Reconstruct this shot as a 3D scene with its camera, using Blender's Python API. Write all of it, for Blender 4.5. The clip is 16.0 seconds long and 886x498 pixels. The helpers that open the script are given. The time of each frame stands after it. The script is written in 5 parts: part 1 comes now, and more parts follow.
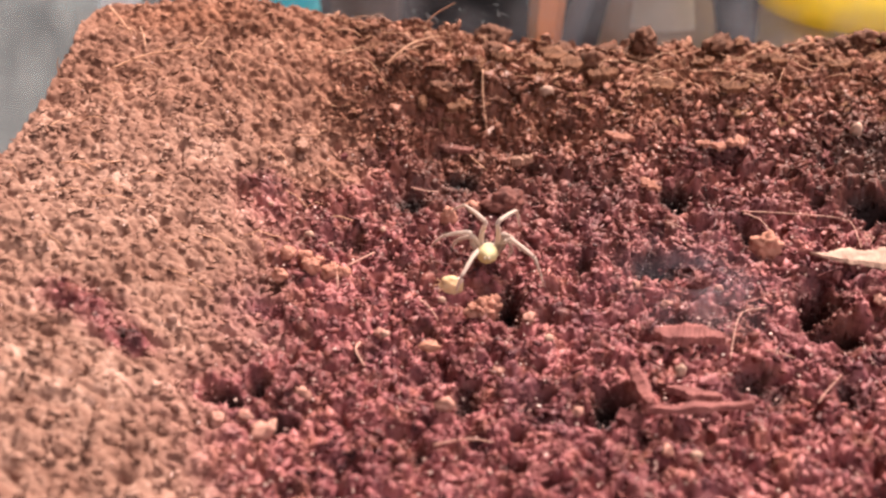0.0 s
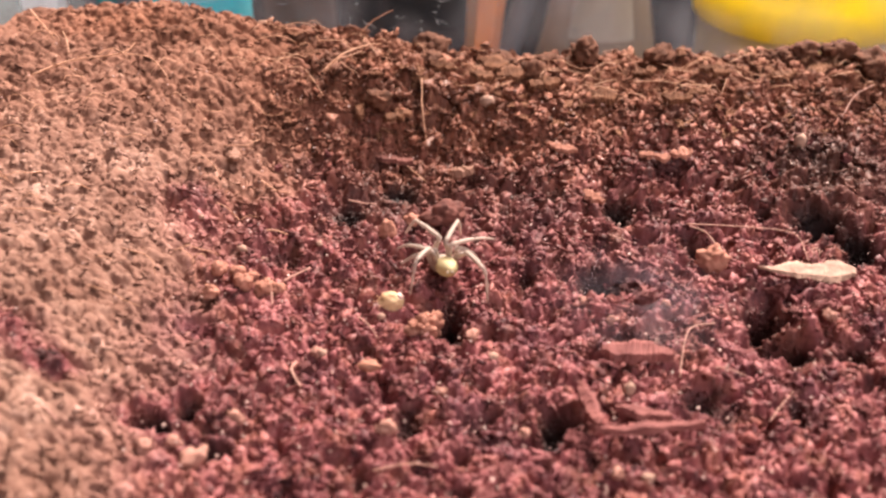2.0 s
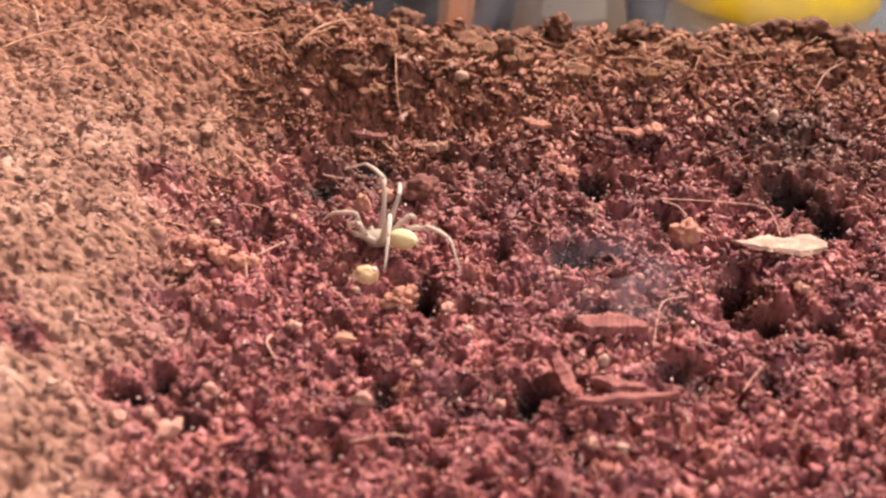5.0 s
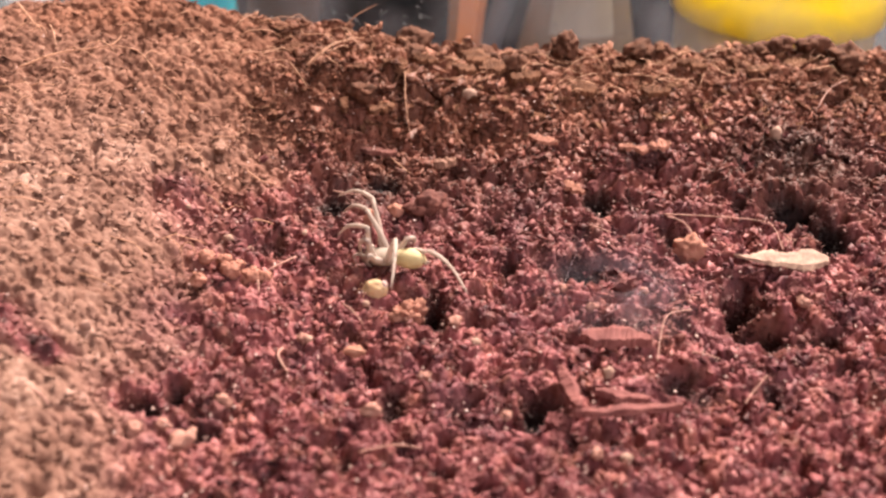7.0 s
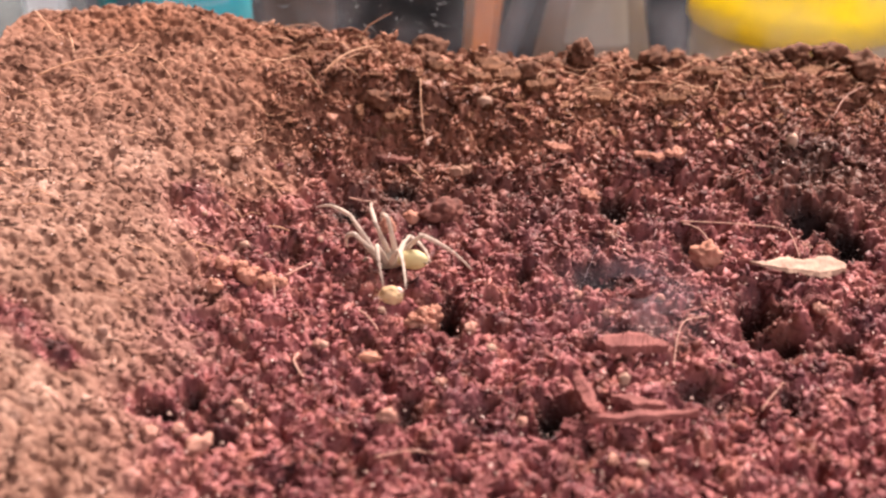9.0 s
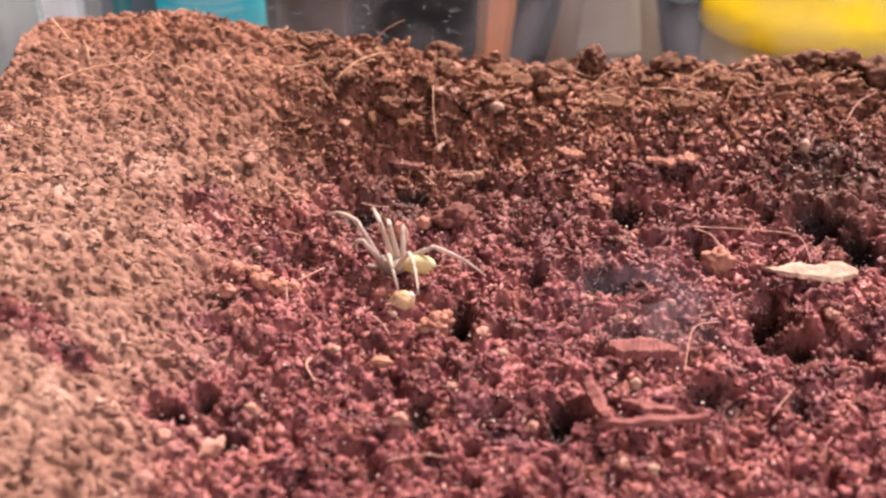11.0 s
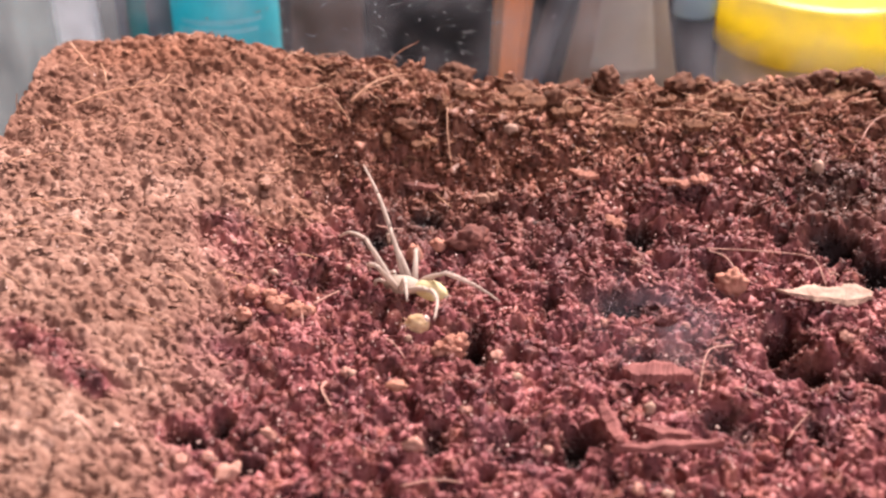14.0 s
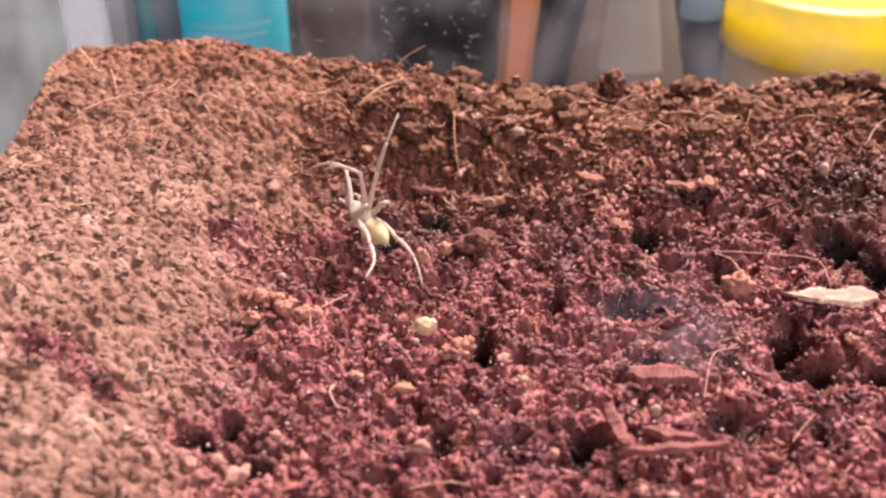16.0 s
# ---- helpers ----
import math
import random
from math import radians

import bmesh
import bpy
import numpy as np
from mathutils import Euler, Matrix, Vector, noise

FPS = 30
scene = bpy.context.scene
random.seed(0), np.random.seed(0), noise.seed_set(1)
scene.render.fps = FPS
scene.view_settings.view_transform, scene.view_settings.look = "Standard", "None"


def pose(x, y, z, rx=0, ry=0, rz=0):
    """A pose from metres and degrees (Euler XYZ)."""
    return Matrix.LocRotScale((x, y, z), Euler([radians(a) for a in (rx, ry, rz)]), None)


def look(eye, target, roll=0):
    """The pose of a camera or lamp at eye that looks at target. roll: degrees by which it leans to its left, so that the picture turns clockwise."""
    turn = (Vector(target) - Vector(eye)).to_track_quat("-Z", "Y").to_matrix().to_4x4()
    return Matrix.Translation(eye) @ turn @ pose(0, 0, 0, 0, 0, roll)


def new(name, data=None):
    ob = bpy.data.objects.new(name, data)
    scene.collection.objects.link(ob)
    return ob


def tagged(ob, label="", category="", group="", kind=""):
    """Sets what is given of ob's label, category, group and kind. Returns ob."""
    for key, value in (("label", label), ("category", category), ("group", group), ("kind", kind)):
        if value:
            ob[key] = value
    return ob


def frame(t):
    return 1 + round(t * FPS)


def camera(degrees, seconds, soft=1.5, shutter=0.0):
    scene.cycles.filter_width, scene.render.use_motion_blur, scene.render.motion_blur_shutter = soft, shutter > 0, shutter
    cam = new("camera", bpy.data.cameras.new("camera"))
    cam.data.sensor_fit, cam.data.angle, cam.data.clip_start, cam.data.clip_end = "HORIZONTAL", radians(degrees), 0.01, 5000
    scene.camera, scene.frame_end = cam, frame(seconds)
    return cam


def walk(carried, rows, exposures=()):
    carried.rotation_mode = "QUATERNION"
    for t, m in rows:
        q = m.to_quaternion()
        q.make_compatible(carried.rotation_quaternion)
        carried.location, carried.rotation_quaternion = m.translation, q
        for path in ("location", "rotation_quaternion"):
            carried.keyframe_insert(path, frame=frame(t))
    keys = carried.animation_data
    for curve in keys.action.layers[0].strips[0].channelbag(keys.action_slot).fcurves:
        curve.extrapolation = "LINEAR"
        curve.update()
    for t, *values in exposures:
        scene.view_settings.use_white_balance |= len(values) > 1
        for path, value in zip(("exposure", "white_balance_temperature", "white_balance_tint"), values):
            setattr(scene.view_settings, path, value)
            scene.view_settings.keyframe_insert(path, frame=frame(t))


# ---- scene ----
# ---- camera and its path ----
cam = camera(42.0, 16.0, soft=2.5)
cam.data.dof.use_dof = True
cam.data.dof.focus_distance = 0.147
cam.data.dof.aperture_fstop = 28.0


def held(x, y, z, turn, tilt, roll):
    """A camera pose from its place, its turn to the left, its tilt and its roll."""
    return pose(x, y, z, 90 + tilt, 0, turn) @ pose(0, 0, 0, 0, 0, roll)


PATH = [
    (0, 0.00126, -0.13622, 0.07686, 2.899, -31.718, -1.489),
    (0.5, 0.00117, -0.13605, 0.07575, 2.737, -31.656, -1.367),
    (1, 0.00067, -0.13429, 0.07588, 2.021, -31.588, -1.029),
    (1.5, 0.00055, -0.13267, 0.07535, 0.180, -31.385, -0.156),
    (2, 0.00036, -0.13171, 0.07443, -0.981, -31.154, 0.369),
    (2.5, 0.00015, -0.13177, 0.07306, -1.986, -31.270, 0.883),
    (3, 0.00025, -0.13209, 0.07265, -2.342, -31.287, 1.087),
    (3.5, 0.00004, -0.13195, 0.07296, -2.524, -31.314, 1.192),
    (3.7, 0.00002, -0.13196, 0.07299, -2.601, -31.381, 1.179),
    (5.8, -0.00017, -0.13268, 0.07390, -2.697, -32.136, 1.266),
    (5.9, -0.00017, -0.13271, 0.07391, -2.571, -31.804, 1.157),
    (6, -0.00017, -0.13275, 0.07392, -2.503, -31.478, 1.146),
    (6.5, -0.00013, -0.13388, 0.07434, -2.353, -31.312, 1.086),
    (7, 0.00002, -0.13462, 0.07486, -2.089, -31.221, 0.944),
    (7.5, -0.00002, -0.13477, 0.07484, -1.850, -31.135, 0.840),
    (8, -0.00007, -0.13478, 0.07458, -1.628, -31.031, 0.756),
    (8.5, -0.00016, -0.13483, 0.07445, -1.459, -30.881, 0.695),
    (8.7, -0.00013, -0.13487, 0.07446, -1.363, -30.789, 0.620),
    (10.8, 0.00020, -0.13555, 0.07460, -0.479, -30.515, 0.250),
    (11, 0.00022, -0.13558, 0.07460, -0.402, -30.352, 0.164),
    (11.5, 0.00034, -0.13589, 0.07437, -0.310, -30.292, 0.156),
    (12, 0.00021, -0.13559, 0.07497, -0.115, -30.091, 0.083),
    (12.5, 0.00000, -0.13500, 0.07500, 0.000, -30.000, -0.000),
    (13, -0.00005, -0.13518, 0.07548, 0.126, -29.888, -0.071),
    (13.5, 0.00013, -0.13501, 0.07629, 0.316, -29.827, -0.276),
    (14, 0.00027, -0.13540, 0.07617, 0.450, -29.804, -0.378),
    (14.5, 0.00037, -0.13536, 0.07661, 0.610, -29.801, -0.528),
    (15, 0.00043, -0.13543, 0.07682, 0.752, -29.825, -0.676),
    (15.5, 0.00042, -0.13570, 0.07679, 0.826, -29.821, -0.696),
    (16, 0.00055, -0.13605, 0.07700, 0.971, -29.777, -0.816),
]
walk(cam, [(t, held(*row)) for t, *row in PATH], [(0.0, 0.0, 6560, 8.0), (6.0, 0.0, 6600, 6.0), (8.5, 0.0, 6520, 7.0), (11.0, 0.0, 6400, 9.0), (16.0, 0.0, 6150, 10.0)])

# ---- light ----
world = bpy.data.worlds.new("room_air")
scene.world = world
world.use_nodes = True
world.node_tree.nodes["Background"].inputs[0].default_value = (0.75, 0.80, 1.0, 1)
world.node_tree.nodes["Background"].inputs[1].default_value = 0.04


def area_lamp(name, place, target, size, watts, colour):
    data = bpy.data.lights.new(name, "AREA")
    data.shape, data.size, data.energy, data.color = "DISK", size, watts, colour
    ob = new(name, data)
    ob.matrix_basis = look(place, target)
    return tagged(ob, kind="structure")


area_lamp("lamp_light", (0.32, 0.73, 0.95), (0.0, -0.01, 0.0), 0.60, 85.0, (1.0, 0.87, 0.79))
# Unseen fill lamp in front, added to lift the shadows.
area_lamp("fill_light", (0.5, -0.9, 0.8), (0.0, 0.0, 0.0), 0.7, 9.0, (0.98, 0.87, 0.96))

# ---- materials ----


def material(name, colour, rough=0.6, metal=0.0):
    m = bpy.data.materials.new(name)
    m.use_nodes = True
    b = m.node_tree.nodes["Principled BSDF"]
    b.inputs["Base Color"].default_value = (*colour, 1)
    b.inputs["Roughness"].default_value = rough
    b.inputs["Metallic"].default_value = metal
    return m


def varied(name, dark, light, scale, rough=0.7, bump=0.3, detail=6.0, coat=0.0, sss=0.0, depth=0.0006):
    """A material whose colour runs from dark to light by grain at two scales, with a fine relief."""
    m = material(name, light, rough)
    n, links = m.node_tree.nodes, m.node_tree.links
    b = n["Principled BSDF"]
    where = n.new("ShaderNodeTexCoord")
    fine, broad = n.new("ShaderNodeTexNoise"), n.new("ShaderNodeTexNoise")
    fine.inputs["Scale"].default_value, fine.inputs["Detail"].default_value = scale, detail
    broad.inputs["Scale"].default_value, broad.inputs["Detail"].default_value = scale * 0.17, 3.0
    add = n.new("ShaderNodeMath")
    add.operation = "MULTIPLY_ADD"
    add.inputs[1].default_value = 0.6
    links.new(where.outputs["Object"], fine.inputs["Vector"])
    links.new(where.outputs["Object"], broad.inputs["Vector"])
    half = n.new("ShaderNodeMath")
    half.operation = "MULTIPLY"
    half.inputs[1].default_value = 0.4
    links.new(broad.outputs["Fac"], half.inputs[0])
    links.new(fine.outputs["Fac"], add.inputs[0])
    links.new(half.outputs[0], add.inputs[2])
    ramp = n.new("ShaderNodeValToRGB")
    ramp.color_ramp.elements[0].position, ramp.color_ramp.elements[1].position = 0.32, 0.68
    ramp.color_ramp.elements[0].color, ramp.color_ramp.elements[1].color = (*dark, 1), (*light, 1)
    links.new(add.outputs[0], ramp.inputs["Fac"])
    links.new(ramp.outputs["Color"], b.inputs["Base Color"])
    relief = n.new("ShaderNodeBump")
    relief.inputs["Strength"].default_value, relief.inputs["Distance"].default_value = bump, 0.0003
    links.new(fine.outputs["Fac"], relief.inputs["Height"])
    links.new(relief.outputs["Normal"], b.inputs["Normal"])
    b.inputs["Coat Weight"].default_value = coat
    b.inputs["Specular IOR Level"].default_value = 0.5 if rough < 0.5 else 0.18
    if sss:
        b.inputs["Subsurface Weight"].default_value = sss
        b.inputs["Subsurface Scale"].default_value = 1.0
        b.inputs["Subsurface Radius"].default_value = [r * depth for r in (1.0, 0.7, 0.4)]
    return m


def soil_material(name, island):
    """Coir: dry and tan on the banks, moist and dark red-brown on the floor, with shade painted in, by the stored
    values.
    """
    m = material(name, (0.2, 0.1, 0.07), 0.85)
    n, links = m.node_tree.nodes, m.node_tree.links
    b = n["Principled BSDF"]
    where = n.new("ShaderNodeTexCoord")
    patch = n.new("ShaderNodeTexNoise")
    patch.inputs["Scale"].default_value, patch.inputs["Detail"].default_value = 150.0, 4.0
    links.new(where.outputs["Object"], patch.inputs["Vector"])
    moist = n.new("ShaderNodeAttribute")
    moist.attribute_name = "moisture_and_shade"
    fine = n.new("ShaderNodeTexNoise")
    fine.inputs["Scale"].default_value, fine.inputs["Detail"].default_value = 1400.0, 5.0
    links.new(where.outputs["Object"], fine.inputs["Vector"])
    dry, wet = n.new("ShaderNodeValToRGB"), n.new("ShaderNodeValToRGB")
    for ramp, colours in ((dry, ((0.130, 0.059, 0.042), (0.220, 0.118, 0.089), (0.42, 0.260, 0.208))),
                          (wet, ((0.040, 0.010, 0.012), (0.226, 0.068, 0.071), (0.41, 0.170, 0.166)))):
        ramp.color_ramp.elements[0].position, ramp.color_ramp.elements[1].position = 0.15, 0.95
        ramp.color_ramp.elements.new(0.6).color = (*colours[1], 1)
        ramp.color_ramp.elements[0].color, ramp.color_ramp.elements[2].color = (*colours[0], 1), (*colours[2], 1)
    tone = n.new("ShaderNodeMath")
    tone.operation = "MULTIPLY_ADD"
    tone.inputs[1].default_value = 0.45
    links.new(fine.outputs["Fac"], tone.inputs[0])
    if island:
        geo = n.new("ShaderNodeNewGeometry")
        part_of = n.new("ShaderNodeMath")
        part_of.operation = "MULTIPLY"
        part_of.inputs[1].default_value = 0.50
        links.new(geo.outputs["Random Per Island"], part_of.inputs[0])
        base = n.new("ShaderNodeMath")
        base.inputs[1].default_value = 0.0
        links.new(part_of.outputs[0], base.inputs[0])
        links.new(base.outputs[0], tone.inputs[2])
    else:
        lump_tone, part_of = n.new("ShaderNodeAttribute"), n.new("ShaderNodeMath")
        lump_tone.attribute_name = "tone"
        part_of.operation = "MULTIPLY_ADD"
        part_of.inputs[1].default_value, part_of.inputs[2].default_value = 0.62, -0.06
        links.new(lump_tone.outputs["Fac"], part_of.inputs[0])
        links.new(part_of.outputs[0], tone.inputs[2])
    blotch = n.new("ShaderNodeMath")
    blotch.operation = "MULTIPLY_ADD"
    blotch.inputs[1].default_value, blotch.inputs[2].default_value = 1.0, -0.495
    shade = n.new("ShaderNodeMath")
    shade.operation = "ADD"
    links.new(patch.outputs["Fac"], blotch.inputs[0])
    links.new(blotch.outputs[0], shade.inputs[0])
    links.new(tone.outputs[0], shade.inputs[1])
    mix = n.new("ShaderNodeMix")
    mix.data_type = "RGBA"
    for ramp in (dry, wet):
        links.new(shade.outputs[0], ramp.inputs["Fac"])
    links.new(moist.outputs["Fac"], mix.inputs["Factor"])
    links.new(dry.outputs["Color"], mix.inputs[6])
    rust, share, orange = n.new("ShaderNodeTexNoise"), n.new("ShaderNodeMapRange"), n.new("ShaderNodeMix")
    rust.inputs["Scale"].default_value, rust.inputs["Detail"].default_value = 330.0, 3.0
    share.inputs["From Min"].default_value, share.inputs["From Max"].default_value = 0.47, 0.70
    share.inputs["To Max"].default_value = 0.5
    orange.data_type = "RGBA"
    links.new(where.outputs["Object"], rust.inputs["Vector"])
    links.new(rust.outputs["Fac"], share.inputs["Value"])
    links.new(share.outputs["Result"], orange.inputs["Factor"])
    links.new(wet.outputs["Color"], orange.inputs[6])
    orange.inputs[7].default_value = (0.255, 0.092, 0.060, 1)
    dusk, some, plum = n.new("ShaderNodeTexNoise"), n.new("ShaderNodeMapRange"), n.new("ShaderNodeMix")
    dusk.inputs["Scale"].default_value, dusk.inputs["Detail"].default_value = 95.0, 3.0
    some.inputs["From Min"].default_value, some.inputs["From Max"].default_value = 0.50, 0.66
    some.inputs["To Max"].default_value = 0.40
    plum.data_type = "RGBA"
    plum.inputs[7].default_value = (0.105, 0.040, 0.055, 1)
    links.new(where.outputs["Object"], dusk.inputs["Vector"])
    links.new(dusk.outputs["Fac"], some.inputs["Value"])
    links.new(some.outputs["Result"], plum.inputs["Factor"])
    links.new(orange.outputs[2], plum.inputs[6])
    links.new(plum.outputs[2], mix.inputs[7])
    # Brown soil of the back bank, with painted slope shade mixed in.
    brown, brown_shade, over = n.new("ShaderNodeValToRGB"), n.new("ShaderNodeAttribute"), n.new("ShaderNodeMix")
    brown_shade.attribute_name = "brown_shade"
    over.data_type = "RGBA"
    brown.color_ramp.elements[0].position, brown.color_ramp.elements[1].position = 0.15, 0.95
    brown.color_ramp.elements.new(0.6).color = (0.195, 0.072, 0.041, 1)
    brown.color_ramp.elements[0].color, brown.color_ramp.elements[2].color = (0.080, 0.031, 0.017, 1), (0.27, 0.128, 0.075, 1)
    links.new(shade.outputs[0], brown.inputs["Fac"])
    links.new(brown_shade.outputs["Fac"], over.inputs["Factor"])
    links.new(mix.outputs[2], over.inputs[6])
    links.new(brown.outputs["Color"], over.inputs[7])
    # Values above 1 are painted shade: the colour falls to near black.
    shade_share, shaded = n.new("ShaderNodeMapRange"), n.new("ShaderNodeMix")
    shaded.data_type = "RGBA"
    shade_share.inputs["From Min"].default_value, shade_share.inputs["From Max"].default_value = 1.0, 2.0
    links.new(moist.outputs["Fac"], shade_share.inputs["Value"])
    links.new(shade_share.outputs["Result"], shaded.inputs["Factor"])
    links.new(over.outputs[2], shaded.inputs[6])
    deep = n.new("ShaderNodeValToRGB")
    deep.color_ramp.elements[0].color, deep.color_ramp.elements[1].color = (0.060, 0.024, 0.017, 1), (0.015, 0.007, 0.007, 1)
    links.new(shade_share.outputs["Result"], deep.inputs["Fac"])
    links.new(deep.outputs["Color"], shaded.inputs[7])
    links.new(shaded.outputs[2], b.inputs["Base Color"])
    b.inputs["Specular IOR Level"].default_value = 0.14
    gloss = n.new("ShaderNodeMapRange")
    gloss.inputs["To Min"].default_value, gloss.inputs["To Max"].default_value = 0.92, 0.52
    links.new(moist.outputs["Fac"], gloss.inputs["Value"])
    glint, spot, polish = n.new("ShaderNodeTexNoise"), n.new("ShaderNodeMapRange"), n.new("ShaderNodeMath")
    glint.inputs["Scale"].default_value, glint.inputs["Detail"].default_value = 1900.0, 2.0
    spot.inputs["From Min"].default_value, spot.inputs["From Max"].default_value = 0.60, 0.72
    spot.inputs["To Max"].default_value = 0.28
    polish.operation = "SUBTRACT"
    links.new(where.outputs["Object"], glint.inputs["Vector"])
    links.new(glint.outputs["Fac"], spot.inputs["Value"])
    links.new(gloss.outputs["Result"], polish.inputs[0])
    links.new(spot.outputs["Result"], polish.inputs[1])
    links.new(polish.outputs[0], b.inputs["Roughness"])
    relief = n.new("ShaderNodeBump")
    relief.inputs["Strength"].default_value, relief.inputs["Distance"].default_value = 0.6, 0.0003
    links.new(fine.outputs["Fac"], relief.inputs["Height"])
    links.new(relief.outputs["Normal"], b.inputs["Normal"])
    return m


def piece_material(name, dark, mid, light):
    """Coir for single pieces: each has its own tone, with a fine grain."""
    m = material(name, mid, 0.8)
    n, links = m.node_tree.nodes, m.node_tree.links
    b = n["Principled BSDF"]
    where, info, fine = n.new("ShaderNodeTexCoord"), n.new("ShaderNodeObjectInfo"), n.new("ShaderNodeTexNoise")
    fine.inputs["Scale"].default_value, fine.inputs["Detail"].default_value = 4.0, 5.0
    links.new(where.outputs["Object"], fine.inputs["Vector"])
    tone, ramp = n.new("ShaderNodeMath"), n.new("ShaderNodeValToRGB")
    tone.operation = "MULTIPLY_ADD"
    tone.inputs[1].default_value = 0.55
    share = n.new("ShaderNodeMath")
    share.operation = "MULTIPLY"
    share.inputs[1].default_value = 0.5
    links.new(fine.outputs["Fac"], share.inputs[0])
    links.new(info.outputs["Random"], tone.inputs[0])
    links.new(share.outputs[0], tone.inputs[2])
    ramp.color_ramp.elements.new(0.5).color = (*mid, 1)
    ramp.color_ramp.elements[0].color, ramp.color_ramp.elements[2].color = (*dark, 1), (*light, 1)
    links.new(tone.outputs[0], ramp.inputs["Fac"])
    links.new(ramp.outputs["Color"], b.inputs["Base Color"])
    b.inputs["Specular IOR Level"].default_value = 0.14
    relief = n.new("ShaderNodeBump")
    relief.inputs["Strength"].default_value, relief.inputs["Distance"].default_value = 0.6, 0.3
    links.new(fine.outputs["Fac"], relief.inputs["Height"])
    links.new(relief.outputs["Normal"], b.inputs["Normal"])
    return m


def haze_material(name, colour, low, high, scale, fading=False):
    """A thin sheet that is nearly clear, with a patchy haze on it."""
    m = material(name, colour, 0.35)
    n, links = m.node_tree.nodes, m.node_tree.links
    where, spots, ramp = n.new("ShaderNodeTexCoord"), n.new("ShaderNodeTexNoise"), n.new("ShaderNodeMapRange")
    spots.inputs["Scale"].default_value, spots.inputs["Detail"].default_value = scale, 5.0
    ramp.inputs["From Min"].default_value, ramp.inputs["From Max"].default_value = 0.35, 0.75
    ramp.inputs["To Min"].default_value, ramp.inputs["To Max"].default_value = low, high
    links.new(where.outputs["Object"], spots.inputs["Vector"])
    links.new(spots.outputs["Fac"], ramp.inputs["Value"])
    out = ramp.outputs["Result"]
    if fading:
        thin, both = n.new("ShaderNodeAttribute"), n.new("ShaderNodeMath")
        thin.attribute_name = "thickness"
        both.operation = "MULTIPLY"
        links.new(out, both.inputs[0])
        links.new(thin.outputs["Fac"], both.inputs[1])
        out = both.outputs[0]
    links.new(out, n["Principled BSDF"].inputs["Alpha"])
    return m


def thin_plastic(name, colour, glow=0.55, rough=0.45):
    """Thin coloured plastic that lets light through from behind."""
    m = varied(name, [0.93 * c for c in colour], colour, 60, rough, 0.02)
    n, links = m.node_tree.nodes, m.node_tree.links
    through_it, mix = n.new("ShaderNodeBsdfTranslucent"), n.new("ShaderNodeMixShader")
    through_it.inputs["Color"].default_value = (*colour, 1)
    mix.inputs[0].default_value = glow
    links.new(n["Principled BSDF"].outputs[0], mix.inputs[1])
    links.new(through_it.outputs[0], mix.inputs[2])
    links.new(mix.outputs[0], n["Material Output"].inputs["Surface"])
    return m


def skin_material(name, dark, light, glow=0.4):
    """Thin, downy skin that lets light seep through."""
    m = thin_plastic(name, light, glow, 0.7)
    n = m.node_tree.nodes
    n["Principled BSDF"].inputs["Specular IOR Level"].default_value = 0.15
    n["Color Ramp"].color_ramp.elements[0].color = (*dark, 1)
    return m


SOIL = soil_material("coir_bed", False)
CRUMB = soil_material("coir_crumb", True)
FLAKE_BROWN = piece_material("bank_flake", (0.075, 0.028, 0.016), (0.170, 0.068, 0.038), (0.27, 0.128, 0.076))
CRUMB_RED = piece_material("floor_crumb", (0.060, 0.016, 0.018), (0.190, 0.060, 0.060), (0.34, 0.150, 0.140))
FIBRE = varied("coir_fibre", (0.32, 0.15, 0.09), (0.54, 0.30, 0.20), 900, 0.6)
PALE_FIBRE = varied("pale_fibre", (0.30, 0.14, 0.11), (0.46, 0.26, 0.21), 900, 0.6)
LEAF = varied("dry_leaf", (0.19, 0.098, 0.072), (0.46, 0.295, 0.225), 800, 0.65, 0.9)
BARK = varied("red_bark", (0.12, 0.038, 0.037), (0.25, 0.090, 0.080), 700, 0.8, 0.8)
CLOD = varied("orange_clod", (0.22, 0.086, 0.060), (0.46, 0.218, 0.160), 700, 0.85, 0.6)
BROWN = varied("brown_clod", (0.050, 0.020, 0.012), (0.16, 0.066, 0.041), 800, 0.9, 0.7)
BARK_DARK = varied("dark_bark", (0.06, 0.020, 0.017), (0.17, 0.060, 0.048), 700, 0.85, 0.8)
HUSK = varied("husk_flake", (0.065, 0.025, 0.013), (0.19, 0.080, 0.044), 900, 0.85, 0.8)
LEAF_TAN = varied("tan_scrap", (0.18, 0.085, 0.060), (0.27, 0.14, 0.10), 500, 0.7)
FLAKE = varied("amber_flake", (0.28, 0.12, 0.08), (0.38, 0.18, 0.125), 600, 0.7)
PALE_PINK = varied("pale_grain", (0.36, 0.21, 0.18), (0.55, 0.37, 0.33), 900, 0.4)
PALE_LUMP = varied("pale_lump", (0.25, 0.108, 0.083), (0.40, 0.21, 0.168), 800, 0.8, 0.4)
GRIT = varied("pale_grit", (0.28, 0.165, 0.125), (0.41, 0.26, 0.20), 900, 0.8)
PREY = varied("prey_husk", (0.36, 0.21, 0.11), (0.60, 0.42, 0.26), 500, 0.7, 0.2, sss=0.3)
SKIN = skin_material("spider_skin", (0.40, 0.31, 0.26), (0.54, 0.44, 0.37))
LEG_SKIN = skin_material("leg_skin", (0.48, 0.38, 0.33), (0.63, 0.52, 0.46))
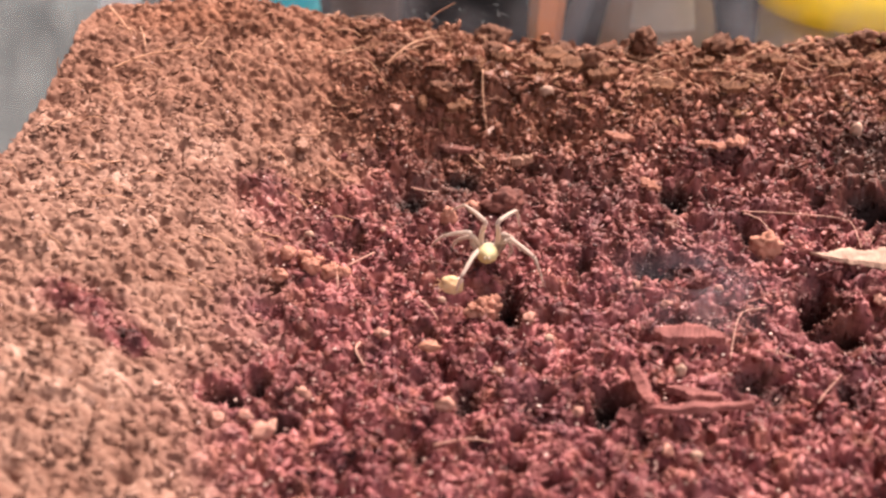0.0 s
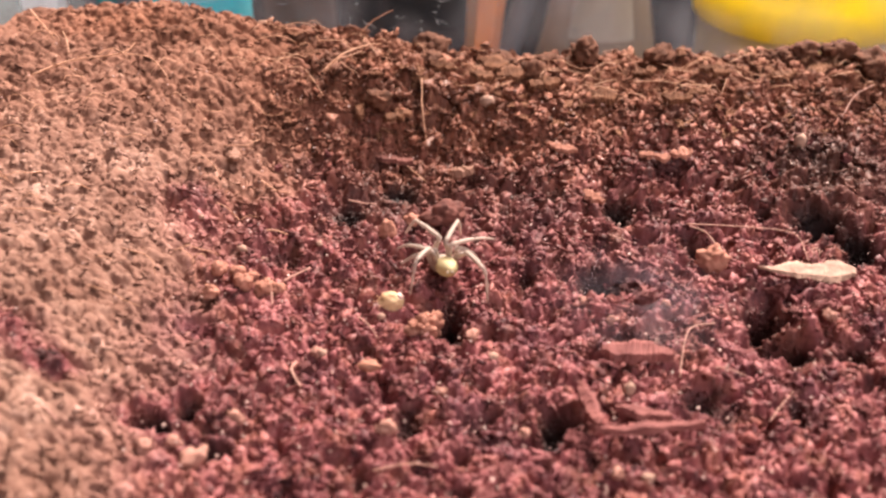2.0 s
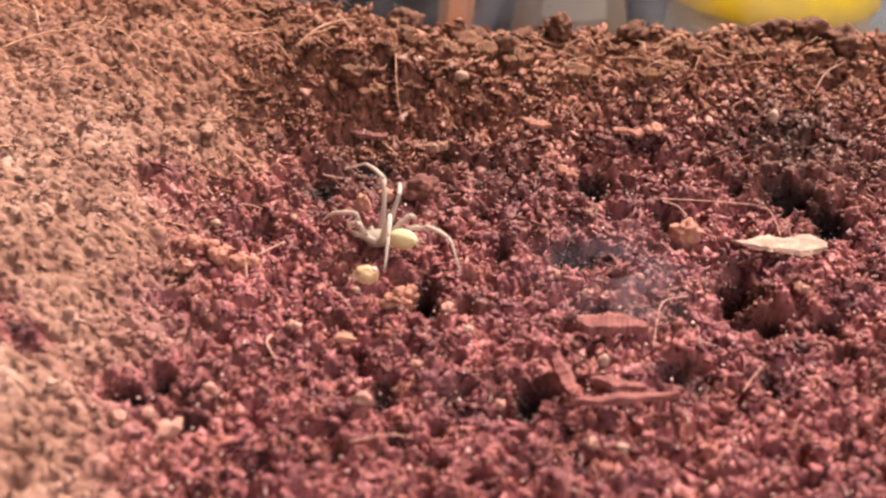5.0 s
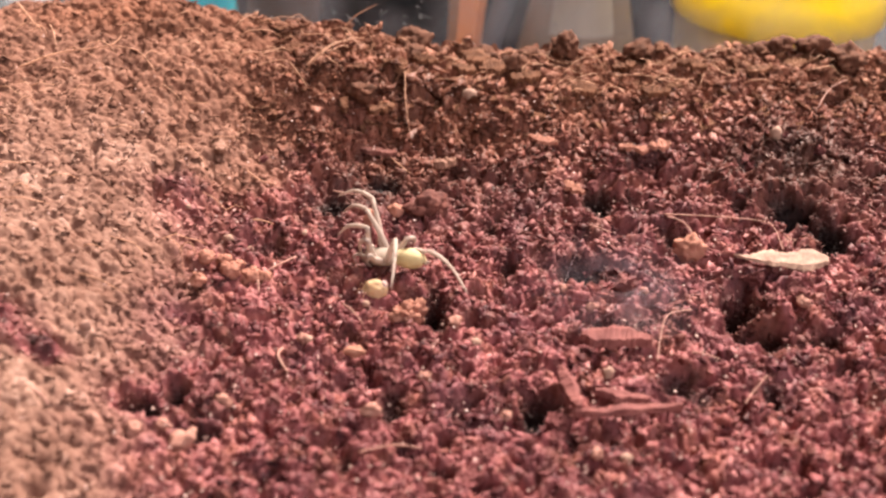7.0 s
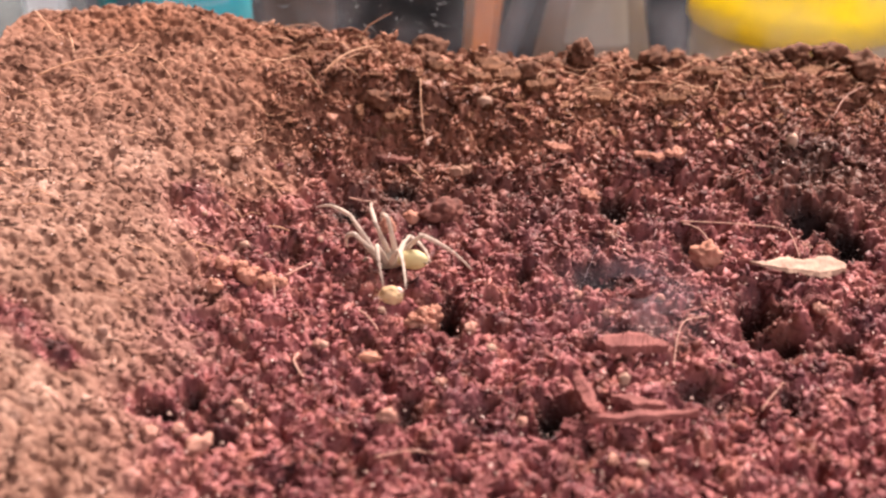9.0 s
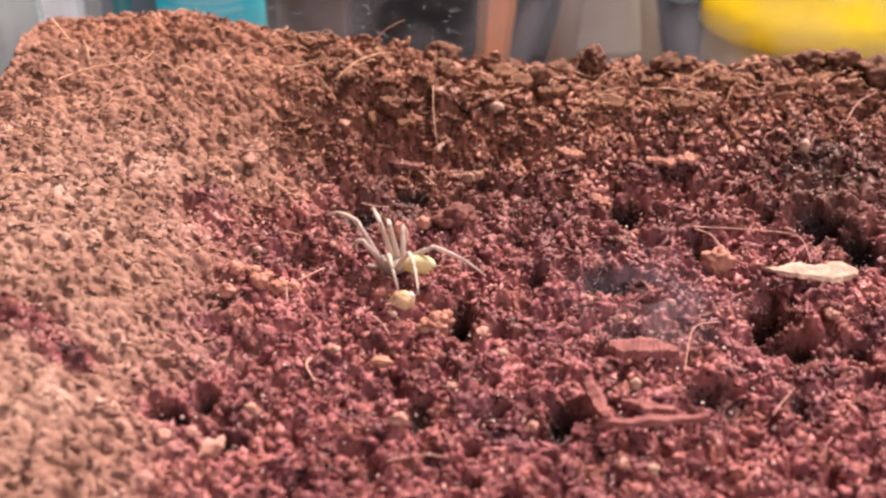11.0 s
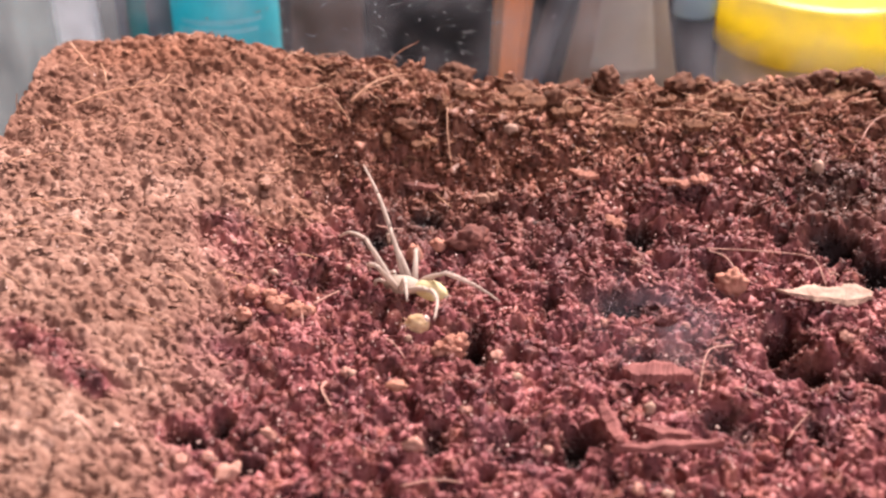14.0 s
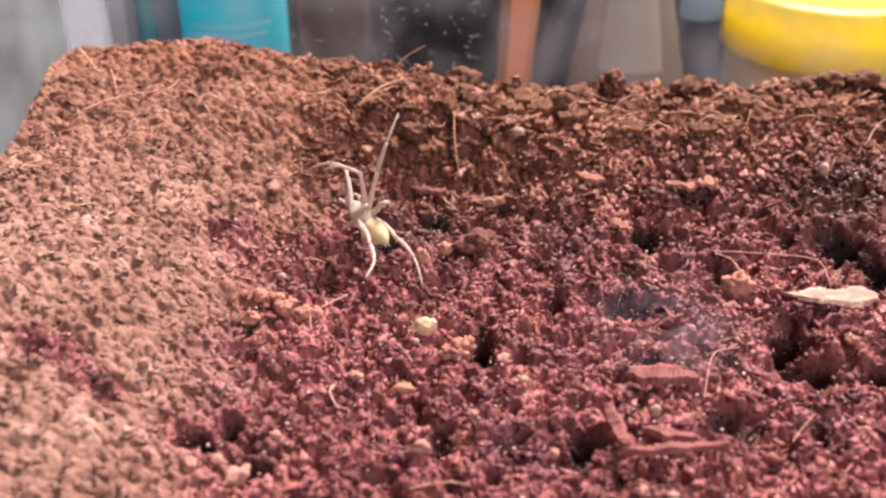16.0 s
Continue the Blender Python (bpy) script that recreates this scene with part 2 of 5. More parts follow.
BELLY = skin_material("abdomen_skin", (0.56, 0.45, 0.25), (0.70, 0.60, 0.37), 0.3)
DARK = material("eye_black", (0.02, 0.015, 0.012), 0.25)
PLASTIC = haze_material("clear_plastic", (0.60, 0.64, 0.66), 0.0, 0.07, 160)
HAZY = haze_material("hazy_plastic", (0.36, 0.40, 0.41), 0.02, 0.26, 90)
SILK = haze_material("spider_silk", (0.44, 0.30, 0.42), 0.004, 0.045, 260, True)
THREAD = material("silk_thread", (0.40, 0.28, 0.32), 0.6)
DUST = material("dust_fleck", (0.24, 0.25, 0.26), 0.8)
FROST = thin_plastic("frosted_plastic", (0.56, 0.48, 0.38), 0.5)
SMOKED = thin_plastic("smoked_plastic", (0.34, 0.27, 0.21), 0.5)
YELLOW = thin_plastic("yellow_plastic", (0.97, 0.80, 0.07), 0.6, 0.28)
CYAN = thin_plastic("cyan_plastic", (0.05, 0.60, 0.70))
TEAL = thin_plastic("teal_plastic", (0.03, 0.30, 0.32), 0.4)
WHITE = thin_plastic("white_plastic", (0.88, 0.89, 0.92), 0.65)
PALE_PRINT = thin_plastic("pale_print", (0.30, 0.74, 0.82), 0.5)
WOOD = varied("orange_pencil", (0.55, 0.17, 0.05), (0.70, 0.27, 0.10), 120, 0.45, 0.1)
DESK = varied("dark_desk", (0.03, 0.032, 0.036), (0.06, 0.062, 0.068), 40, 0.9, 0.2)
DESK.node_tree.nodes["Principled BSDF"].inputs["Specular IOR Level"].default_value = 0.1
BACK = varied("dark_wall", (0.012, 0.013, 0.016), (0.035, 0.034, 0.036), 18, 0.8, 0.2)
BLUE_WALL = varied("blue_grey_paint", (0.022, 0.025, 0.029), (0.050, 0.055, 0.060), 4, 0.8, 0.2)
PALE_BLUE = thin_plastic("pale_blue_plastic", (0.42, 0.56, 0.66), 0.4)
GREY_BLUE = varied("grey_blue_card", (0.15, 0.17, 0.20), (0.24, 0.27, 0.31), 40, 0.7)
INK = varied("ink_plastic", (0.010, 0.012, 0.015), (0.02, 0.022, 0.028), 60, 0.95, 0.05)
INK.node_tree.nodes["Principled BSDF"].inputs["Specular IOR Level"].default_value = 0.1
DUSTY = haze_material("dusty_plastic", (0.44, 0.48, 0.52), 0.01, 0.24, 110)
PLASTER = varied("room_plaster", (0.55, 0.54, 0.52), (0.66, 0.65, 0.63), 5, 0.9, 0.2)
SLATE = varied("slate_plastic", (0.04, 0.046, 0.056), (0.075, 0.085, 0.10), 60, 0.8, 0.05)

# ---- helpers for building ----


def part(name, bm, mat, parent=None, label="", smooth=True):
    me = bpy.data.meshes.new(name)
    bm.to_mesh(me)
    bm.free()
    if smooth:
        me.shade_smooth()
    me.materials.append(mat)
    ob = new(name, me)
    ob.parent = parent
    if label:
        tagged(ob, label)
    return ob


def thing(name, place, label, category, group="", turn=0.0):
    ob = new(name)
    ob.empty_display_size = 0.003
    ob.matrix_basis = pose(*place, 0, 0, turn)
    return tagged(ob, label, category, group)


def box(bm, lo, hi, bevel=0.0):
    made = bmesh.ops.create_cube(bm, size=1.0)["verts"]
    for v in made:
        v.co = Vector([(a + b) / 2 + c * (b - a) for a, b, c in zip(lo, hi, v.co)])
    if bevel:
        edges = list({e for v in made for e in v.link_edges})
        bmesh.ops.bevel(bm, geom=edges, offset=bevel, segments=2, affect="EDGES", profile=0.5)
    return bm


def lathe(bm, rows, segments=32):
    """A turned body from rows of (radius, height); a radius of 0 closes an end."""
    rings = []
    for r, z in rows:
        if r <= 0:
            rings.append([bm.verts.new((0, 0, z))])
        else:
            rings.append([bm.verts.new((r * math.cos(2 * math.pi * k / segments), r * math.sin(2 * math.pi * k / segments), z)) for k in range(segments)])
    for a, b in zip(rings, rings[1:]):
        for k in range(segments):
            j = (k + 1) % segments
            loop = [a[k % len(a)], a[j % len(a)], b[j % len(b)], b[k % len(b)]]
            loop = list(dict.fromkeys(loop))
            if len(loop) > 2:
                bm.faces.new(loop)
    return bm


def tube(bm, points, radii, sides=8):
    """A round limb through the points, with a radius for each."""
    rings = []
    for k, p in enumerate(points):
        p = Vector(p)
        ahead = (Vector(points[min(k + 1, len(points) - 1)]) - Vector(points[max(k - 1, 0)])).normalized()
        side = ahead.cross(Vector((0.13, 0.31, 0.94)))
        side = side.normalized() if side.length > 0.05 else ahead.cross(Vector((1, 0, 0))).normalized()
        up = side.cross(ahead)
        rings.append([bm.verts.new(p + radii[k] * (math.cos(2 * math.pi * s / sides) * side + math.sin(2 * math.pi * s / sides) * up)) for s in range(sides)])
    for a, b in zip(rings, rings[1:]):
        for s in range(sides):
            bm.faces.new((a[s], a[(s + 1) % sides], b[(s + 1) % sides], b[s]))
    bm.faces.new(list(reversed(rings[0])))
    bm.faces.new(rings[-1])
    return bm


def lump(bm, size, seed, rough=0.25, detail=3, squash=(1, 1, 1)):
    """An irregular crumb of about the given radius."""
    made = bmesh.ops.create_icosphere(bm, subdivisions=detail, radius=1.0)["verts"]
    shift = Vector((seed * 3.7, seed * 1.3, seed * 2.1))
    for v in made:
        d = v.co.normalized()
        k = 1 + rough * (noise.noise(d * 1.4 + shift) + 0.6 * noise.noise(d * 3.5 + shift) + 0.35 * noise.noise(d * 8 + shift))
        v.co = Vector([c * s * size * k for c, s in zip(d, squash)])
    return bm


# ---- the lie of the soil ----
LEFT, RIGHT, FRONT, REAR = -0.0600, 0.0900, -0.1130, 0.0362
rng = np.random.default_rng(7)
LATTICE = rng.random((96, 96))


def grain(x, y, size, shift=0.0):
    """Smooth noise from 0 to 1 over the plan, with patches of about the given size in metres."""
    u, v = np.asarray(x) / size + 31.7 + shift, np.asarray(y) / size + 47.3 + shift * 1.7
    i, j = np.floor(u).astype(int), np.floor(v).astype(int)
    a, b = u - i, v - j
    a, b = a * a * (3 - 2 * a), b * b * (3 - 2 * b)
    w = lambda p, q: LATTICE[p % 96, q % 96]
    return (w(i, j) * (1 - a) + w(i + 1, j) * a) * (1 - b) + (w(i, j + 1) * (1 - a) + w(i + 1, j + 1) * a) * b


def rise(v):
    return 1 / (1 + np.exp(-np.clip(v, -40, 40)))


def mound(x, y, cx, cy, rx, ry, h):
    return h * np.exp(-(((x - cx) / rx) ** 2) - ((y - cy) / ry) ** 2)


# Burrows and pits: centre, radii and depth, in centimetres.
PITS = [
    (0.30, -2.34, 0.12, 0.36, 0.5), (-0.16, -4.13, 0.12, 0.26, 0.34), (0.53, -4.18, 0.13, 0.13, 0.2), (1.34, -4.22, 0.20, 0.20, 0.42),
    (2.03, -4.25, 0.15, 0.1, 0.28), (2.88, -3.9, 0.16, 0.15, 0.32), (2.38, -2.66, 0.3, 0.16, 0.26), (3.95, -2.31, 0.21, 0.25, 0.68),
    (3.99, -2.85, 0.29, 0.23, 0.75), (4.68, -3.06, 0.19, 0.16, 0.55), (2.57, 0.16, 0.2, 0.26, 0.35), (3.47, -0.85, 0.16, 0.21, 0.43),
    (1.22, -1.63, 0.08, 0.23, 0.26), (2.16, -1.6, 0.28, 0.27, 0.29), (-1.73, -1.11, 0.16, 0.18, 0.25), (-2.24, -0.22, 0.08, 0.11, 0.17),
    (-2.47, -2.75, 0.13, 0.13, 0.18), (-2.72, -4.25, 0.17, 0.12, 0.42), (-2.36, -4.05, 0.09, 0.13, 0.34), (-2.0, -4.63, 0.15, 0.1, 0.34),
    (-2.45, -4.55, 0.08, 0.09, 0.21), (-1.48, -3.77, 0.1, 0.08, 0.16), (-0.62, -5.04, 0.07, 0.09, 0.21), (5.07, -0.48, 0.26, 0.27, 0.7),
    (5.43, -0.9, 0.2, 0.31, 0.45), (1.08, -0.54, 0.07, 0.11, 0.17), (0.34, -5.14, 0.14, 0.08, 0.19), (1.27, -4.58, 0.17, 0.06, 0.17),
    (3.08, -1.63, 0.13, 0.13, 0.14), (1.65, -4.68, 0.08, 0.06, 0.15), (-0.19, -4.46, 0.06, 0.09, 0.11), (-0.57, -3.63, 0.05, 0.07, 0.09),
    (4.05, -1.51, 0.13, 0.1, 0.19), (3.73, -2.28, 0.16, 0.13, 0.22),
    (-0.3, 0.49, 0.16, 0.16, 0.21), (-0.97, -0.08, 0.14, 0.15, 0.21), (-1.35, -0.5, 0.1, 0.11, 0.16), (-0.06, -1.14, 0.11, 0.11, 0.16),
    (0.81, 1.19, 0.13, 0.14, 0.18), (0.69, 0.69, 0.09, 0.11, 0.12), (-0.67, 0.95, 0.13, 0.13, 0.18), (-0.99, -1.62, 0.1, 0.1, 0.12),
    (1.07, 0.08, 0.08, 0.1, 0.13), (1.74, 0.39, 0.09, 0.11, 0.12), (-1.53, -1.67, 0.07, 0.08, 0.1), (3.03, 0.06, 0.11, 0.12, 0.13),
    (3.6, -1.67, 0.11, 0.11, 0.16), (4.75, -0.69, 0.11, 0.15, 0.16), (0.81, -2.1, 0.09, 0.09, 0.11), (1.31, -3.53, 0.11, 0.08, 0.14),
    (0.46, -3.53, 0.09, 0.08, 0.11), (3.21, -3.96, 0.1, 0.1, 0.18), (3.84, -4.01, 0.09, 0.2, 0.26), (3.74, -3.53, 0.09, 0.09, 0.14),
]
SMALL_PITS = [(a, b, r, r * 0.9, 0.2) for a, b, r in zip(rng.uniform(-2.4, 5.8, 80), rng.uniform(-5.6, 1.0, 80), rng.uniform(0.05, 0.11, 80))]


def lumps(x, y, size, shift, tilt=0.55):
    """Lumps heaped side by side, each with its own tilt and outline: their height, from about 0 to 1, and a number of its own for each lump."""
    u, v = np.asarray(x, float) / size + 200.3 + shift, np.asarray(y, float) / size + 300.7 + shift * 1.3
    i, j = np.floor(u).astype(int), np.floor(v).astype(int)
    best, tone = np.full(np.shape(u), -9.0), np.zeros(np.shape(u))
    for di in (-1, 0, 1):
        for dj in (-1, 0, 1):
            p, q = i + di, j + dj
            roll = [LATTICE[(p + 13 * k + 7 * q // 96) % 96, (q + 29 * k + 11 * p // 96) % 96] for k in range(7)]
            dx, dy = u - p - roll[0], v - q - roll[1]
            c, s = np.cos(6.28 * roll[2]), np.sin(6.28 * roll[2])
            a, b = (c * dx + s * dy) * (0.65 + 0.45 * roll[3]), (c * dy - s * dx) * (0.95 + 0.9 * roll[4])
            away = 0.6 * np.hypot(a, b) + 0.4 * np.maximum(np.abs(a), np.abs(b))
            top = 0.35 + 0.65 * roll[5] + tilt * ((roll[3] - 0.5) * dx + (roll[6] - 0.5) * dy) * 2 - 1.5 * away ** 3 - 0.2 * away
            over = top > best
            best, tone = np.where(over, top, best), np.where(over, roll[6], tone)
    return best, tone


def ground(x, y):
    """The height of the soil, in metres."""
    x, y = np.asarray(x) * 100, np.asarray(y) * 100
    bank = rise(-(x + 2.95 - 0.12 * y) / 0.5)
    back = 0.85 + 0.42 * np.exp(-(((x + 1.4) / 1.4) ** 2))
    z = bank * (1 + 0.06 * np.log1p(np.exp(np.clip((-x - 4.2) / 0.4, -30, 30)))) + back * rise((y - 1.55) / 0.6) * (1 - 0.42 * bank)
    z = z + mound(x, y, 5.2, 0.6, 1.2, 1.2, 0.35) + mound(x, y, -3.7, 3.6, 1.2, 1.2, 0.18) - mound(x, y, -6.1, 3.7, 0.7, 1.0, 0.22)
    z = z + mound(x, y, 0.0, 2.3, 1.2, 0.5, 0.20) - mound(x, y, -0.1, 1.0, 1.3, 0.6, 0.18)
    return z / 100


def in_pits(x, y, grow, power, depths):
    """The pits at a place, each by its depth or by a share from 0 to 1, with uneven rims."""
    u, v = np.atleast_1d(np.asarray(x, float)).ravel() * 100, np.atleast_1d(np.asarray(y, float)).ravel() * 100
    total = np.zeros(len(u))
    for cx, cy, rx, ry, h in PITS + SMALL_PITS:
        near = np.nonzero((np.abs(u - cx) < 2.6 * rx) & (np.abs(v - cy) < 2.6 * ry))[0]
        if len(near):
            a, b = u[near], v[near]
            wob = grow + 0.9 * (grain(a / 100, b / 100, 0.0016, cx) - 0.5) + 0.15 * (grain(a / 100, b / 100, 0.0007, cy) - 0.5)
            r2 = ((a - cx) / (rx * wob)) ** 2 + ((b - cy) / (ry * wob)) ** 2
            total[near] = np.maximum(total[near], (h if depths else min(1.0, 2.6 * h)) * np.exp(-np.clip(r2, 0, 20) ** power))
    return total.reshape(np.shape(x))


def bed(x, y, toned=False):
    """The soil with its lumps and pits; with toned, also how light each lump is."""
    z = ground(x, y)
    wet = np.minimum(moisture_and_shade(x, y), 1)
    back = rise((np.asarray(y) - 0.017) / 0.003) * rise((np.asarray(x) + 0.015) / 0.006)
    d, td = lumps(x, y, 0.0034, 21, 0.8)
    a, ta = lumps(x, y, 0.0017, 3)
    b, tb = lumps(x, y, 0.00085, 9)
    c, tc = lumps(x, y, 0.00045, 15)
    worn = 1 - 0.7 * hollow(x, y)
    z = z + 0.0012 * (grain(x, y, 0.011) - 0.5) + (0.0001 + 0.0014 * wet + 0.0005 * back) * worn * (d - 0.5)
    z = z + (0.00072 + 0.0003 * wet + 0.0002 * back) * worn * (a - 0.5) + (0.00042 + 0.0002 * wet) * worn * (b - 0.5) + (0.00014 + 0.00010 * wet) * (c - 0.5)
    z = z - 1.0 / 100 * in_pits(x, y, 1.15, 1.25, True)
    if toned:
        return z, 0.3 * ta + 0.4 * tb + 0.3 * tc
    return z


def hollow(x, y):
    """From 0 to 1, how far inside a pit a place lies."""
    return np.minimum(1, 3 * in_pits(x, y, 1.25, 1.4, True) / 0.3)


def moisture_and_shade(x, y):
    """From 0, dry, to 1, wet: the floor of the hollow is wet, the banks are dry. Above that, to 2, shade painted into
    the pits and slopes.
    """
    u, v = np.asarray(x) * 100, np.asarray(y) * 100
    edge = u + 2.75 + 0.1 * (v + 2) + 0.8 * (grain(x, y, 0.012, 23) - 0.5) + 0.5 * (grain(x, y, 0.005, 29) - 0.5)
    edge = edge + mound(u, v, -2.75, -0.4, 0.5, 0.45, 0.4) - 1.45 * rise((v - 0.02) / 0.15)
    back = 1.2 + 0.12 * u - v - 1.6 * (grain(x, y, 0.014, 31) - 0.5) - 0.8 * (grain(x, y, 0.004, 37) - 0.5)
    # The pit term paints the shade inside each pit into the colour.
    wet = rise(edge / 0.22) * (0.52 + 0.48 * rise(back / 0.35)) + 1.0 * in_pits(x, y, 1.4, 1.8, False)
    # Patches put slope shade into the colour, plus some plain dark spots.
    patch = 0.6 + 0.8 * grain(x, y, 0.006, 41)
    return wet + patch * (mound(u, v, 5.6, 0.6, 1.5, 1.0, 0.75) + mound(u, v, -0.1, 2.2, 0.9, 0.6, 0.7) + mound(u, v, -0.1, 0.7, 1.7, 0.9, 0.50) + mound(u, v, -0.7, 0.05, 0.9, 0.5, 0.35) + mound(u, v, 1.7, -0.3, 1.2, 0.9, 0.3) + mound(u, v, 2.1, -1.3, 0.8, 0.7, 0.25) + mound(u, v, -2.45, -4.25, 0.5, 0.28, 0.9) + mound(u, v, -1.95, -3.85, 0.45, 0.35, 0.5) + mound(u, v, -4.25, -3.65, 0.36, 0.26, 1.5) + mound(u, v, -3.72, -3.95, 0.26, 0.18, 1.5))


def browned_and_shaded(x, y):
    """How brown the soil is, from 0 to 1: most so on the bank at the back, with slope shade painted in."""
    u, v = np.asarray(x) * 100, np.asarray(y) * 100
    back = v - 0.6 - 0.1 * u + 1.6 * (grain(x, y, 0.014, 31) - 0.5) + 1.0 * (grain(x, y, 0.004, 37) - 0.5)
    # These mounds paint slope shade into the brown, chiefly behind the spider.
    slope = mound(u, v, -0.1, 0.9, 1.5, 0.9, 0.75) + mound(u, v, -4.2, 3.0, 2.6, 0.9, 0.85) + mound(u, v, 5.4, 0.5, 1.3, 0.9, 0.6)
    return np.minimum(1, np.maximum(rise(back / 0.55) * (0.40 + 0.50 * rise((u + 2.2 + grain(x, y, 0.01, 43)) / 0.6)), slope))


def from_arrays(name, verts, faces, mat, moist=None, smooth=False):
    """A mesh object from arrays of points and triangles or quads."""
    me = bpy.data.meshes.new(name)
    sides = faces.shape[1]
    me.vertices.add(len(verts))
    me.vertices.foreach_set("co", verts.astype(np.float32).ravel())
    me.loops.add(faces.size)
    me.loops.foreach_set("vertex_index", faces.astype(np.int32).ravel())
    me.polygons.add(len(faces))
    me.polygons.foreach_set("loop_start", np.arange(0, faces.size, sides, dtype=np.int32))
    me.update(calc_edges=True)
    if smooth:
        me.shade_smooth()
    if moist is not None:
        me.attributes.new("moisture_and_shade", "FLOAT", "POINT").data.foreach_set("value", moist.astype(np.float32))
        me.attributes.new("brown_shade", "FLOAT", "POINT").data.foreach_set("value", browned_and_shaded(verts[:, 0], verts[:, 1]).astype(np.float32))
    me.materials.append(mat)
    me.validate()
    return new(name, me)


def soil_bed():
    step = 0.00018
    xs, ys = np.arange(LEFT + 0.0002, 0.080, step), np.arange(-0.0710, REAR - 0.0001, step)
    gx, gy = np.meshgrid(xs, ys)
    z, tone = bed(gx, gy, True)
    verts = np.stack([gx, gy, z], -1).reshape(-1, 3)
    n, k = len(xs), np.arange(len(xs) * len(ys)).reshape(len(ys), len(xs))
    faces = np.stack([k[:-1, :-1], k[:-1, 1:], k[1:, 1:], k[1:, :-1]], -1).reshape(-1, 4)
    ob = from_arrays("ground", verts, faces, SOIL, moisture_and_shade(gx, gy).ravel(), True)
    ob.data.attributes.new("tone", "FLOAT", "POINT").data.foreach_set("value", tone.ravel().astype(np.float32))
    return tagged(ob, "reddish-brown coir soil, dry on the banks, moist in the hollow", "soil", kind="structure")


def crumb_shapes(count, detail):
    """Irregular crumbs: single grains, clusters of grains where detail is 1, and lumpy ones above that."""
    shapes = []
    for k in range(count):
        bm = bmesh.new()
        if detail < 2 or k % 4:
            lobes = (1, 1 + k % 3)[detail] if detail < 2 else 4
            for lobe in range(lobes):
                flat, long = random.uniform(0.16, 0.42), random.choice((0.25, 0.5, 0.65, 0.8, 0.95))
                grow = 1.0 if lobes == 1 else random.uniform(0.55, 0.88)
                shift = Vector((0, 0, 0)) if lobes == 1 else Vector((random.uniform(-0.65, 0.65), random.uniform(-0.5, 0.5), random.uniform(-0.25, 0.3)))
                spin = Matrix.Rotation(random.uniform(0, 6.28), 3, "Z")
                some = []
                for _ in range(6 if lobes > 1 else 7):
                    d = Vector([random.gauss(0, 1) for _ in range(3)]).normalized() * random.uniform(0.5, 1.35)
                    some.append(bm.verts.new(shift + grow * (spin @ Vector((d.x * (1.45 - 0.45 * long), d.y * long, d.z * min(flat, long + 0.2))))))
                bmesh.ops.convex_hull(bm, input=some)
            bmesh.ops.delete(bm, geom=[v for v in bm.verts if not v.link_faces], context="VERTS")
        else:
            lump(bm, 1.0, k + detail * 40, 0.95, detail, (1.0, random.uniform(0.6, 0.95), random.uniform(0.5, 0.85)))
        bm.verts.index_update()
        bm.verts.ensure_lookup_table()
        shapes.append((np.array([v.co[:] for v in bm.verts]), np.array([[v.index for v in f.verts] for f in bm.faces])))
        bm.free()
    return shapes


